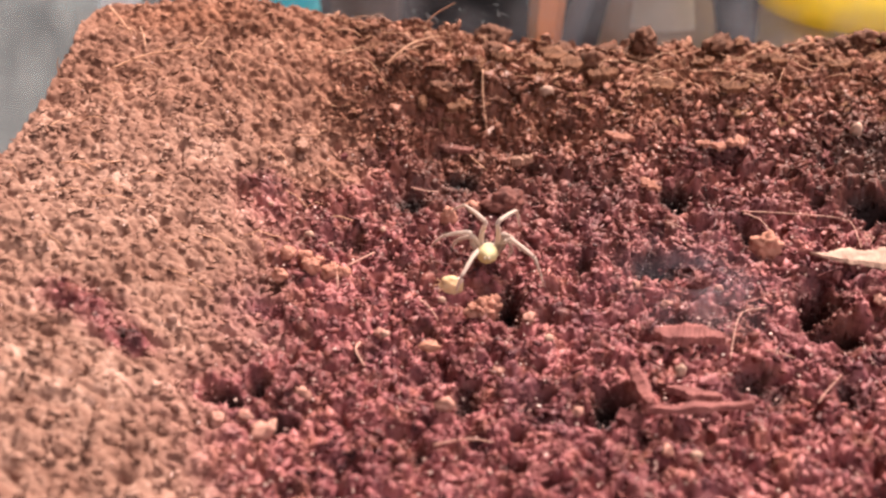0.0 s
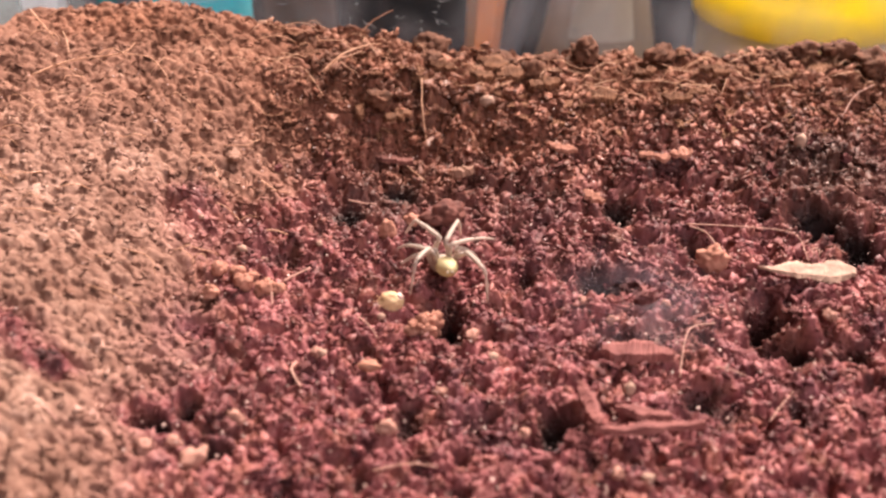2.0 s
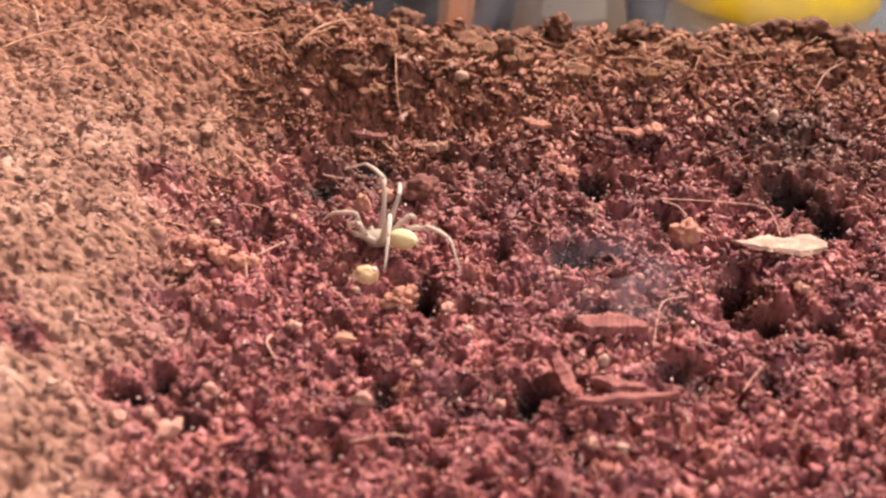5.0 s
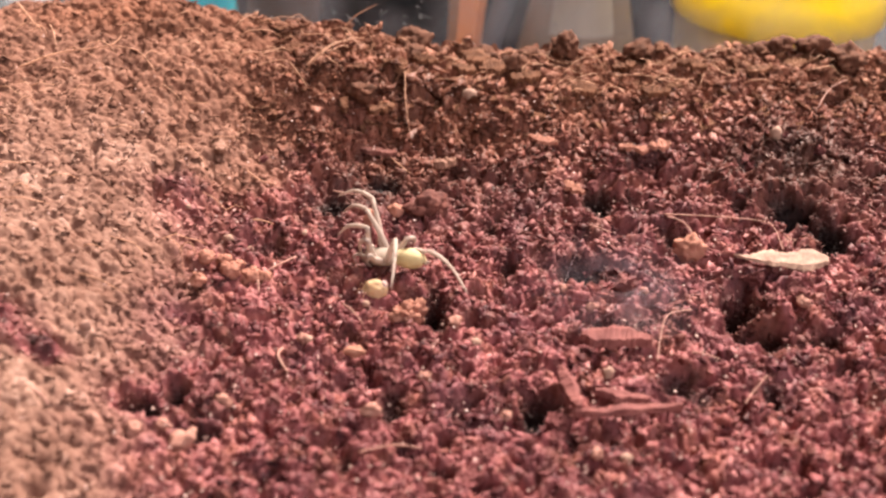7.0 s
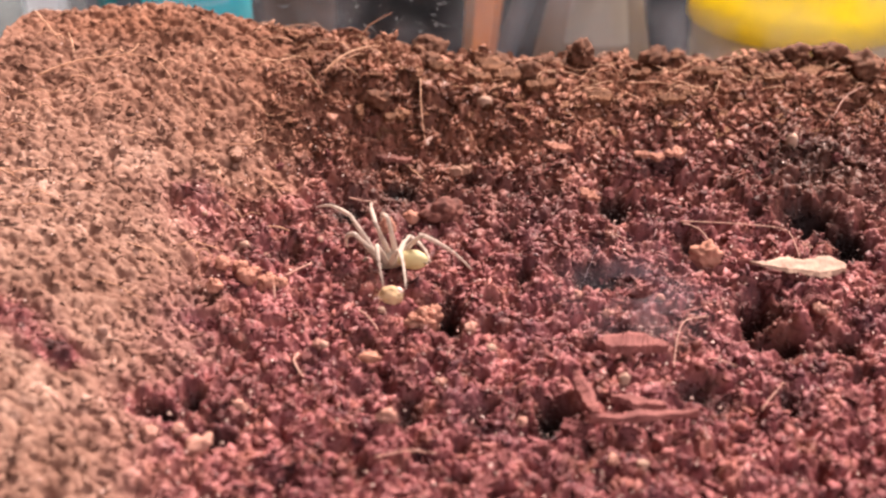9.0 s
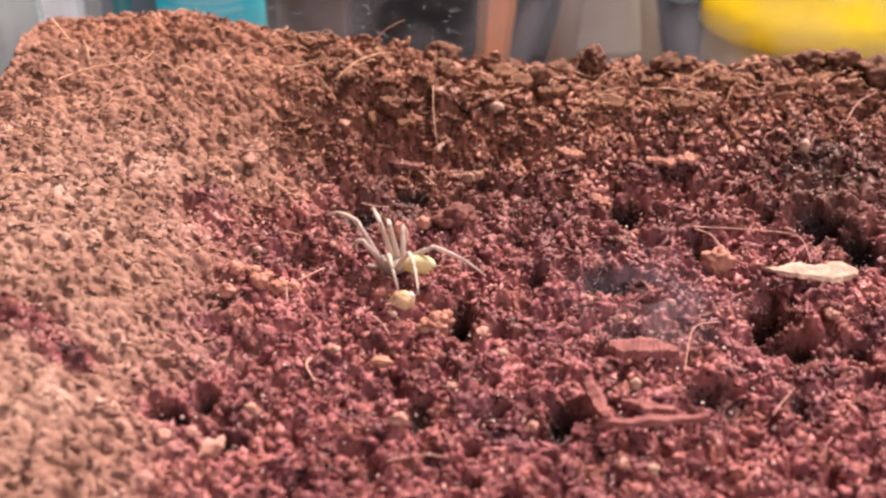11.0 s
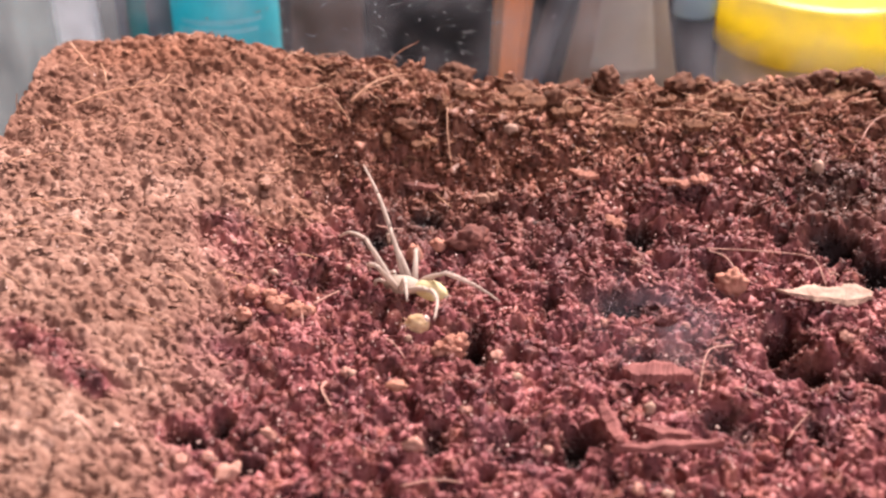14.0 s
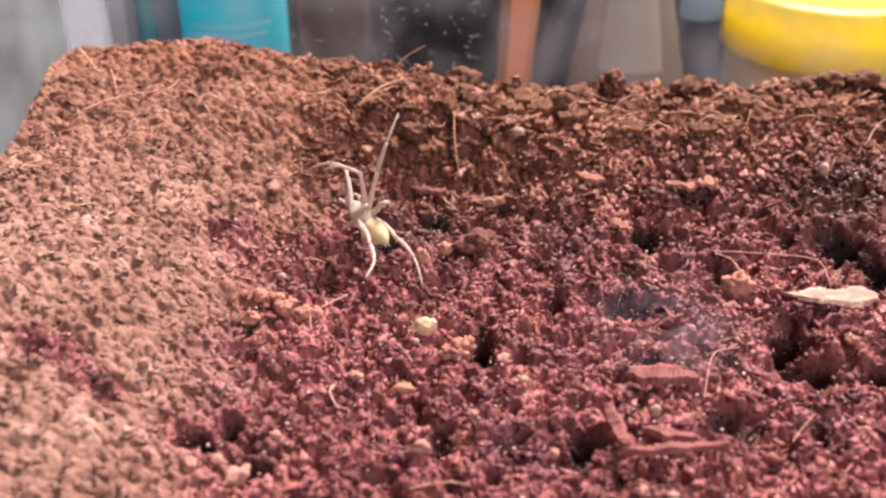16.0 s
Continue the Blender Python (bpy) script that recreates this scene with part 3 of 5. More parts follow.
def crumbs(name, label, count, low, high, detail, seed, area, sink=0.25, power=2.0, pile=0.9, tilt=0.3, broad=0.2, dry=1.0, thin=0.0, lean=1.0, in_pit=False):
    """Crumbs of soil strewn over the bed, in one mesh."""
    gen = np.random.default_rng(seed)
    x, y = gen.uniform(area[0], area[1], count), area[3] - (area[3] - area[2]) * gen.random(count) ** lean
    if in_pit:
        pit = np.array(PITS)[gen.choice(len(PITS), count, p=np.array([(q[2] + q[3]) * q[4] for q in PITS]) / sum((q[2] + q[3]) * q[4] for q in PITS))]
        around, out = gen.uniform(0, 2 * math.pi, count), gen.uniform(0.15, 1.25, count)
        x, y = (pit[:, 0] + pit[:, 2] * out * np.cos(around)) / 100, (pit[:, 1] + pit[:, 3] * out * np.sin(around)) / 100
    stay = gen.random(count) < (dry + (1 - dry) * np.minimum(moisture_and_shade(x, y), 1) ** 1.5) * (1 - thin * rise((y - 0.013) / 0.003))
    x, y, count = x[stay], y[stay], int(stay.sum())
    size = low + (high - low) * gen.random(count) ** power
    wet = moisture_and_shade(x, y)
    far = rise((y - 0.016) / 0.004)
    size = size * (0.88 + 0.24 * np.minimum(wet, 1) + broad * far * rise((x + 0.02) / 0.006)) * (1 - 0.3 * hollow(x, y))
    heap = gen.random(count) ** 2 * pile
    shapes = crumb_shapes(16, detail)
    pts, tris, moist, at = [], [], [], 0
    turn = gen.uniform(0, 2 * math.pi, (count, 3))
    z = bed(x, y)
    kind = gen.integers(0, len(shapes), count)
    for k, (v, f) in enumerate(shapes):
        some = np.nonzero(kind == k)[0]
        a, b, c = turn[some].T
        b, c = (b - math.pi) * tilt, (c - math.pi) * tilt
        ca, sa, cb, sb, cc, sc = np.cos(a), np.sin(a), np.cos(b), np.sin(b), np.cos(c), np.sin(c)
        m = np.stack([np.stack([ca * cb, ca * sb * sc - sa * cc, ca * sb * cc + sa * sc], -1),
                      np.stack([sa * cb, sa * sb * sc + ca * cc, sa * sb * cc - ca * sc], -1),
                      np.stack([-sb, cb * sc, cb * cc], -1)], 1)
        p = np.einsum("nij,vj->nvi", m, v) * size[some][:, None, None]
        p = p + np.stack([x[some], y[some], z[some] + size[some] * (0.5 - sink + 0.16 * (1 - np.minimum(wet[some], 1)) + heap[some])], -1)[:, None]
        pts.append(p.reshape(-1, 3))
        tris.append((f[None] + (np.arange(len(some)) * len(v))[:, None, None]).reshape(-1, 3) + at)
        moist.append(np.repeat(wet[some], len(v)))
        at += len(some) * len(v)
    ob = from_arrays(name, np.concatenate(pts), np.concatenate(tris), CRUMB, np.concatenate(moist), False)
    return tagged(ob, label, "soil crumbs", kind="stuff")


def single_pieces(name, count, low, high, detail, seed, area, mat, parent, tilt, rise_by, power=1.6):
    """Larger loose pieces of coir, each one of its own, on a few shared shapes."""
    gen, meshes = random.Random(seed), []
    for v, f in crumb_shapes(14, detail):
        me = bpy.data.meshes.new(name)
        me.from_pydata([tuple(p) for p in v], [], [tuple(int(i) for i in q) for q in f])
        me.materials.append(mat)
        meshes.append(me)
    for k in range(count):
        x, y = gen.uniform(area[0], area[1]), gen.uniform(area[2], area[3])
        size = low + (high - low) * gen.random() ** power
        ob = new(name, meshes[k % len(meshes)])
        ob.parent = parent
        ob.matrix_basis = pose(x, y, float(bed(x, y)) + size * rise_by, gen.gauss(0, tilt), gen.gauss(0, tilt), gen.uniform(0, 360)) @ Matrix.Scale(size, 4)


SEEN = (LEFT + 0.0004, 0.0735, -0.0690, REAR - 0.0005)

# ---- the tub, the desk and the room ----


def room():
    for name, lo, hi, mat in (
        ("floor", (-1.5, -1.6, -0.82), (1.5, 1.2, -0.80), DESK),
        ("wall_back", (-1.5, 1.2, -0.80), (1.5, 1.24, 1.6), BACK),
        ("wall_left", (-1.54, -1.6, -0.80), (-1.5, 1.2, 1.6), BLUE_WALL),
        ("wall_right", (1.5, -1.6, -0.80), (1.54, 1.2, 1.6), PLASTER),
        ("wall_front", (-1.5, -1.64, -0.80), (1.5, -1.6, 1.6), PLASTER),
        ("ceiling", (-1.5, -1.6, 1.6), (1.5, 1.2, 1.64), PLASTER),
    ):
        tagged(part(name, box(bmesh.new(), lo, hi), mat, smooth=False), kind="structure")


TABLE_Z = -0.052


def desk():
    ob = thing("desk", (0, 0, TABLE_Z), "dark desk top under the plastic tub and jars", "desk")
    part("tabletop", box(bmesh.new(), (-0.6, -0.35, -0.03), (0.6, 0.40, 0.0), 0.002), DESK, ob)
    for x in (-0.56, 0.56):
        for y in (-0.31, 0.36):
            part("leg", box(bmesh.new(), (x - 0.025, y - 0.025, -0.748), (x + 0.025, y + 0.025, -0.03), 0.002), DESK, ob)


def tub():
    ob = thing("terrarium_tub", (0, 0, TABLE_Z), "clear plastic terrarium tub filled with coir soil", "terrarium")
    w, top = 0.0018, 0.098
    part("pane", box(bmesh.new(), (LEFT - w, FRONT, 0.002), (LEFT, REAR, top), 0.0005), HAZY, ob, "scuffed hazy pane")
    part("pane", box(bmesh.new(), (RIGHT, FRONT, 0.002), (RIGHT + w, REAR, top), 0.0005), PLASTIC, ob)
    part("pane", box(bmesh.new(), (LEFT - w, REAR, 0.002), (RIGHT + w, REAR + w, top), 0.0005), DUSTY, ob, "dusty rear pane")
    part("pane", box(bmesh.new(), (LEFT - w, FRONT - w, 0.002), (RIGHT + w, FRONT, top), 0.0005), PLASTIC, ob)
    part("base", box(bmesh.new(), (LEFT - w, FRONT - w, 0.0), (RIGHT + w, REAR + w, 0.002)), PLASTIC, ob)
    for o in ob.children:
        o.visible_shadow = False
    fill = part("lower_soil", box(bmesh.new(), (LEFT + 0.0003, FRONT + 0.0005, TABLE_Z + 0.003), (RIGHT - 0.0003, REAR - 0.0003, -0.009)), BARK, smooth=False)
    tagged(fill, "compacted reddish-brown coir filling the tub", "soil", kind="structure")


def yellow_jar():
    ob = thing("yellow_lid_jar", (0.0855, 0.120, TABLE_Z), "clear plastic jar with a yellow screw lid", "jar")
    r, z = 0.0236, 0.0370
    part("jar", lathe(bmesh.new(), [(0, 0.0), (r - 0.003, 0.0), (r - 0.001, 0.002), (r - 0.0010, z - 0.003), (r - 0.003, z - 0.001), (r - 0.003, z + 0.008), (r - 0.004, z + 0.008), (r - 0.0035, z - 0.001), (r - 0.0025, 0.003), (0, 0.003)], 48), FROST, ob)
    part("lid", lathe(bmesh.new(), [(0, z + 0.0143), (r - 0.0030, z + 0.0143), (r - 0.0008, z + 0.0140), (r, z + 0.0130), (r + 0.0004, z + 0.0004), (r - 0.0008, z + 0.0004), (r - 0.0008, z + 0.004)], 64), YELLOW, ob)



def cyan_bottle():
    ob = thing("cyan_bottle", (-0.0470, 0.100, TABLE_Z), "cyan plastic bottle with pale printed bars", "bottle")
    r = 0.0112
    part("body", lathe(bmesh.new(), [(0, 0), (r - 0.001, 0), (r, 0.001), (r, 0.075), (r - 0.003, 0.082), (0.005, 0.086), (0.005, 0.088), (0, 0.088)], 40), CYAN, ob)
    part("cap", lathe(bmesh.new(), [(0, 0.0881), (0.006, 0.0881), (0.006, 0.100), (0.005, 0.101), (0, 0.101)], 24), WHITE, ob)
    for k in range(2):
        bm = bmesh.new()
        for s in range(10):
            a = math.radians(-135 + s * 9 + 6 * k)
            q = [((r + 0.0002) * math.cos(a + d), (r + 0.0002) * math.sin(a + d), h) for d, h in ((0, 0), (0.158, 0), (0.158, 0.0007), (0, 0.0007))]
            bm.faces.new([bm.verts.new((x, y, z + 0.0500 + 0.0020 * k)) for x, y, z in q])
        part("printed_bar", bm, PALE_PRINT, ob, "pale printed bar")
    side = thing("teal_tube", (-0.0668, 0.104, TABLE_Z), "dark teal plastic tube", "tube")
    grey = thing("grey_carton", (-0.0615, 0.1095, TABLE_Z), "grey-blue carton behind the bottles", "carton")
    part("body", box(bmesh.new(), (-0.011, -0.002, 0), (0.003, 0.002, 0.10), 0.0005), GREY_BLUE, grey)
    part("body", lathe(bmesh.new(), [(0, 0), (0.0018, 0), (0.0020, 0.001), (0.0020, 0.090), (0.0015, 0.092), (0, 0.092)], 24), TEAL, side)


def white_box():
    ob = thing("white_box", (-0.0785, 0.100, TABLE_Z), "narrow white box standing on the desk", "box")
    part("body", box(bmesh.new(), (-0.0040, -0.0030, 0), (0.0040, 0.0030, 0.11), 0.0006), WHITE, ob)


def dark_box():
    # Box added to make the background dark between the bottles.
    ob = thing("storage_box", (-0.01, 0.165, TABLE_Z), "dark storage box standing behind the jars", "box")
    part("body", box(bmesh.new(), (-0.058, 0, 0), (0.125, 0.10, 0.085), 0.003), BACK, ob)
    part("lid", box(bmesh.new(), (-0.060, -0.002, 0.0852), (0.127, 0.102, 0.093), 0.002), BACK, ob)
    brown = thing("brown_carton", (-0.030, 0.135, TABLE_Z), "narrow brown cardboard carton", "carton")
    part("body", box(bmesh.new(), (-0.0085, 0, 0), (0.0085, 0.012, 0.09), 0.0005), varied("brown_card", (0.090, 0.054, 0.042), (0.14, 0.088, 0.070), 60, 0.8), brown)


def pencil():
    ob = thing("orange_pencil", (0.0098, 0.100, TABLE_Z), "orange wooden pencil leaning upright", "pencil")
    bm = lathe(bmesh.new(), [(0, 0), (0.0020, 0.0), (0.0026, 0.003), (0.0048, 0.075), (0.003, 0.077), (0, 0.077)], 6)
    bmesh.ops.rotate(bm, verts=bm.verts, matrix=Matrix.Rotation(radians(4), 3, "Y"))
    part("shaft", bm, WOOD, ob, smooth=False)
    pen = thing("slate_pen", (0.0085, 0.108, TABLE_Z), "dark grey pen leaning on the pencil", "pen")
    bm = lathe(bmesh.new(), [(0, 0), (0.0020, 0.0), (0.0024, 0.002), (0.0026, 0.105), (0.002, 0.107), (0, 0.107)], 12)
    bmesh.ops.rotate(bm, verts=bm.verts, matrix=Matrix.Rotation(radians(17), 3, "Y"))
    part("shaft", bm, SLATE, pen)


def frosted_bottle():
    ob = thing("frosted_bottle", (0.0375, 0.105, TABLE_Z), "frosted brown bottle with sloping shoulders and a beige label", "bottle")
    part("body", lathe(bmesh.new(), [(0, 0), (0.0135, 0), (0.0145, 0.001), (0.0145, 0.026), (0.0115, 0.040), (0.0085, 0.055), (0.007, 0.075), (0.007, 0.095), (0, 0.096)], 40), SMOKED, ob)
    bm, rings = bmesh.new(), []
    for r, z in ((0.0117, 0.0400), (0.0102, 0.0475), (0.0087, 0.0550), (0.0079, 0.0650), (0.0072, 0.0750), (0.0072, 0.0930)):
        rings.append([bm.verts.new((e * math.cos(radians(a)), e * math.sin(radians(a)), z)) for e in (r + 0.0002, r + 0.00005) for a in range(-130, -55, 5)])
    for low, high in zip(rings, rings[1:]):
        for k in range(14):
            bm.faces.new((low[k], low[k + 1], high[k + 1], high[k]))
            bm.faces.new((low[k + 16], low[k + 15], high[k + 15], high[k + 16]))
    part("label", bm, thin_plastic("beige_paper", (0.62, 0.55, 0.45), 0.5), ob, "pale beige paper label")


def slate_bottle():
    ob = thing("slate_bottle", (0.0548, 0.115, TABLE_Z), "dark slate bottle with a pale blue cap", "bottle")
    r = 0.0047
    part("body", lathe(bmesh.new(), [(0, 0), (r - 0.0005, 0), (r, 0.0006), (r, 0.0450), (0, 0.0452)], 24), INK, ob)
    part("cap", lathe(bmesh.new(), [(0, 0.0454), (r, 0.0454), (r, 0.064), (r - 0.0008, 0.065), (0, 0.065)], 24), PALE_BLUE, ob, "pale blue cap")


# ---- things on the soil ----


def on_bed(x, y, up=0.0):
    """A place on the lumps of the soil round about a plan point."""
    r = 0.0005
    return (x, y, float(np.max(bed(np.array([x, x + r, x - r, x, x]), np.array([y, y, y, y + r, y - r])))) + up)


def strand(name, label, category, points, radius, mat, group=""):
    """A fibre over the soil through plan points (x, y, height above the bed), in centimetres."""
    pts = [Vector((x / 100, y / 100, float(ground(x / 100, y / 100)) + h / 100 + 0.0006)) for x, y, h in points]
    fine = []
    for k in range(len(pts) - 1):
        a, b, c, d = pts[max(k - 1, 0)], pts[k], pts[k + 1], pts[min(k + 2, len(pts) - 1)]
        for s in range(6):
            t = s / 6
            fine.append(0.5 * (2 * b + (c - a) * t + (2 * a - 5 * b + 4 * c - d) * t * t + (3 * b - a - 3 * c + d) * t ** 3))
    fine.append(pts[-1])
    origin = fine[0].copy()
    bm = tube(bmesh.new(), [p - origin for p in fine], [0.7 * radius * (1 - 0.45 * k / len(fine)) for k in range(len(fine))], 6)
    ob = part(name, bm, mat)
    ob.location = origin
    return tagged(ob, label, category, group)


def clump(name, label, category, x, y, size, mat, seed, squash=(1, 0.8, 0.7), rough=0.6, up=0.0, turn=0.0, detail=4, group=""):
    """A lump of stuff set into the soil; plan in centimetres, size in metres."""
    ob = part(name, lump(bmesh.new(), size, seed, rough, detail, squash), mat)
    ob.matrix_basis = pose(*on_bed(x / 100, y / 100, size * squash[2] * 0.35 + up), 0, 0, turn)
    return tagged(ob, label, category, group)


def chip(name, label, category, x, y, length, width, thick, mat, turn, tip=0.0, roll=0.0, up=0.0, seed=0, ragged=0.4, taper=0.0):
    """A splintered flake: a thin slab with an uneven outline."""
    bm, n, gen = bmesh.new(), 26, random.Random(seed)
    rings = []
    for k in range(n):
        u = k / (n - 1)
        w = width * (math.sin(math.pi * min(max(u, 0.04), 0.96)) ** 0.45) * (0.85 + ragged * noise.noise((u * 5, seed, 0.3)) + 0.3 * ragged * noise.noise((u * 23, seed, 5.3))) * (1 - taper * (1 - u) ** 2)
        c = width * 0.12 * noise.noise((u * 3, seed, 7.7))
        z = length * 0.02 * noise.noise((u * 2.5, seed, 3.1))
        h = thick * (0.8 + 0.5 * noise.noise((u * 6, seed, 9.1)))
        rings.append([bm.verts.new(((u - 0.5 + gen.uniform(-0.012, 0.012)) * length, c + e * w / 2 * gen.uniform(0.9, 1.06), z + f * h / 2 * gen.uniform(0.85, 1.15))) for e, f in ((-1, -0.4), (-0.6, 1), (0.5, 1.1), (1, 0.3), (0.4, -1), (-0.5, -1))])
    for a, b in zip(rings, rings[1:]):
        for s in range(6):
            bm.faces.new((a[s], a[(s + 1) % 6], b[(s + 1) % 6], b[s]))
    bm.faces.new(list(reversed(rings[0])))
    bm.faces.new(rings[-1])
    bmesh.ops.recalc_face_normals(bm, faces=bm.faces)
    ob = part(name, bm, mat, smooth=False)
    ob.matrix_basis = pose(*on_bed(x / 100, y / 100, thick * 0.6 + up), roll, tip, turn)
    return tagged(ob, label, category)


def soil_things():
    clump("orange_clod", "crumbly orange-brown clod of coir beside a pit", "clod", 0.07, -2.40, 0.0014, CLOD, 3, (0.85, 0.8, 1.3), 0.9, 0.0006)
    clump("orange_clod", "small crumbly orange clod of coir", "clod", -0.03, -2.66, 0.0012, CLOD, 4, (1.0, 0.8, 1.0), 0.9, 0.0002)
    for k, (x, y, r) in enumerate(((-1.82, -1.93, 0.0013), (-2.06, -1.98, 0.0011), (-2.17, -1.74, 0.0010), (-2.36, -1.80, 0.0009), (3.54, -1.20, 0.0017), (-2.40, -2.2, 0.0009), (-2.3, -1.48, 0.0009), (-1.66, -1.98, 0.0008), (-2.02, -1.62, 0.0007))):
        clump("pink_clod", "pinkish lump of coir in the moist soil", "clod", x, y, r, CLOD, 10 + k, (1.0, 0.85, 0.95), 0.45, 0.0003, group="pink lumps of coir")
    for k, (x, y, r) in enumerate(((6.33, 3.35, 0.0026), (5.79, 3.35, 0.0021), (2.45, 3.3, 0.0023), (0.14, 3.3, 0.0030), (5.22, 3.35, 0.0013), (1.92, 3.3, 0.0020), (3.62, 3.35, 0.0024), (1.2, 3.2, 0.0021), (-0.64, 1.73, 0.0018), (5.5, 3.3, 0.0017), (1.6, 2.7, 0.0022), (6.7, 2.9, 0.0028), (0.1, 2.9, 0.0018))):
        clump("coir_clod", "dark brown clod of coir on the bank", "clod", x, y, r, BROWN, 30 + k, (1.0, 0.85, 0.7), 0.5, 0.0002, group="dark clods on the bank", turn=40 * k)
    for k, (x, y, size, tip) in enumerate(((1.05, 2.95, 0.0052, 20), (1.35, 2.55, 0.0060, 26), (0.85, 2.45, 0.0040, 14), (1.75, 2.35, 0.0046, 22), (0.30, 2.55, 0.0040, 30), (3.3, 2.9, 0.0040, 18), (4.3, 2.7, 0.0046, 24), (5.3, 2.6, 0.0044, 16), (2.6, 2.2, 0.0044, 25), (-0.35, 1.55, 0.0040, 20), (3.6, 1.9, 0.0042, 22))):
        chip("husk_flake", "ragged brown flake of coconut husk on the bank", "husk flake", x, y, size, size * 0.62, 0.0010, HUSK, -35 + 47 * k % 90, 0, tip, 0.0005, 40.3 + k, 0.9)
    chip("bark_chip", "dark reddish flake of bark on the slope", "bark chip", -0.39, 1.06, 0.0052, 0.0024, 0.0009, BARK_DARK, -14, seed=2.2)
    clump("bark_lump", "broad dark lump of bark beside the spider", "bark lump", 0.27, -0.27, 0.0026, BARK_DARK, 73, (1.0, 0.75, 0.7), 0.5, 0.0, 10)
    clump("tan_chunk", "angular tan chunk of coir on the soil", "clod", -0.44, -0.60, 0.0013, CLOD, 71, (0.8, 0.7, 1.1), 0.35, 0.0003, 30)
    clump("pink_lump", "rounded pinkish lump of coir on the soil", "clod", -0.14, -0.30, 0.0011, CLOD, 72, (1.0, 0.8, 0.8), 0.3, 0.0002)
    chip("bark_chip", "brown flake of bark on the slope", "bark chip", 0.53, 0.73, 0.0034, 0.0024, 0.0014, LEAF_TAN, 25, seed=4.2)
    leaf = chip("leaf_scrap", "pale dry scrap of leaf lying on moist soil", "leaf", 4.50, -1.78, 0.0112, 0.0046, 0.0005, LEAF, -8, 0, 16, 0.0010, 1.7, 0.5, 0.9)
    bm = bmesh.new()
    for k in range(4):
        start = Vector((0.0004 + 0.0003 * k, 0.0015, 0.0002))
        tube(bm, [start, start + Vector((0.0004 * (k % 2 - 0.5), 0.0008, 0.0004)), start + Vector((0.0012 * (k % 2 - 0.5), 0.0012, 0.0003)), start + Vector((0.0006 * (k % 3 - 1), 0.0020, 0.0002))], [0.00007, 0.00006, 0.00005, 0.00003], 5)
    part("torn_fibres", bm, PALE_FIBRE, leaf, "torn pale fibres at its edge")
    chip("bark_strip", "short upright strip of reddish bark", "bark", 1.66, -4.22, 0.0066, 0.0022, 0.0013, BARK, -80, 0, 20, 0.0010, 5.1)
    chip("bark_strip", "flat strip of reddish bark lying across a pit", "bark", 2.20, -4.52, 0.0110, 0.0018, 0.0012, BARK, 5, 0, 0, 0.0009, 6.4)
    chip("bark_strip", "small reddish strip of bark behind a pit", "bark", 2.20, -4.20, 0.0056, 0.0018, 0.0010, BARK, -14, 0, 0, 0.0008, 8.4)
    chip("bark_slab", "broad reddish slab of bark half sunk in soil", "bark", 2.27, -3.34, 0.0076, 0.0032, 0.0013, BARK, -4, 0, 10, 0.0006, 3.3, 0.5)
    clump("amber_flake", "small amber flake lying on moist soil", "flake", -0.58, -3.29, 0.0012, FLAKE, 99, (0.95, 0.5, 0.5), 0.3, 0.0005)
    chip("tan_scrap", "tan scrap of fibre on the bank", "fibre scrap", -2.49, 0.58, 0.0034, 0.0018, 0.0006, LEAF_TAN, 100, 0, 10, 0.0002, 2.9, 0.8)
    chip("tan_scrap", "small tan scrap of fibre on the bank", "fibre scrap", -2.89, 0.97, 0.0024, 0.0012, 0.0005, LEAF_TAN, -60, 0, 10, 0.0002, 4.9, 0.8)
    for k, (x, y, r) in enumerate(((-2.21, -1.09, 0.00062), (-1.94, -1.15, 0.00042), (-1.27, -1.05, 0.0004), (-0.47, -2.45, 0.00045), (0.92, 1.97, 0.00105), (5.07, 0.77, 0.00080), (2.12, -3.79, 0.0006), (-2.74, -0.71, 0.0004), (2.09, -5.13, 0.0006), (-1.08, -3.07, 0.0005), (0.75, -3.26, 0.0006))):
        clump("pale_grit", "small pale grain of grit on the soil", "grit", x, y, r, GRIT, 60 + k, (1.0, 0.85, 1.5 if k in (5, 6) else 0.85), 0.35, 0.0001, detail=2, group="pale grains of grit")
    for k, (x, y, r) in enumerate(((-2.40, -4.58, 0.0008), (-2.15, -4.91, 0.0012), (-2.66, -4.75, 0.0010), (-1.86, -4.19, 0.0008), (0.18, -3.79, 0.0007), (0.54, -2.89, 0.0008), (-1.15, -3.04, 0.0007), (-0.36, -4.46, 0.0009), (1.0, -4.37, 0.0006), (1.83, -2.14, 0.0005), (2.79, -2.17, 0.0005), (2.11, -2.52, 0.0006), (1.81, -5.1, 0.0007), (4.58, -2.5, 0.0007))):
        clump("pale_lump", "small pale pinkish lump of coir on moist soil", "clod", x, y, r, PALE_LUMP, 120 + k, (1.2 if k % 2 else 0.9, 0.75, 0.8), 0.6, 0.0002, 50 * k, 3, "pale lumps of coir")
    for k, (x, y, size, turn) in enumerate(((2.25, 0.16, 0.0036, -50), (3.16, 0.91, 0.0042, -20), (3.51, 0.90, 0.0034, 12), (1.92, 1.17, 0.0044, -25))):
        chip("orange_chip", "small orange-brown chip of husk on the slope", "husk chip", x, y, size, 0.0018, 0.0009, CLOD, turn, 0, 25, 0.0003, 20.3 + k, 0.8)
    husk = thing("prey_husk", on_bed(-0.0037, -0.0221, 0.0003), "amber husk of eaten prey on dark soil", "prey husk")
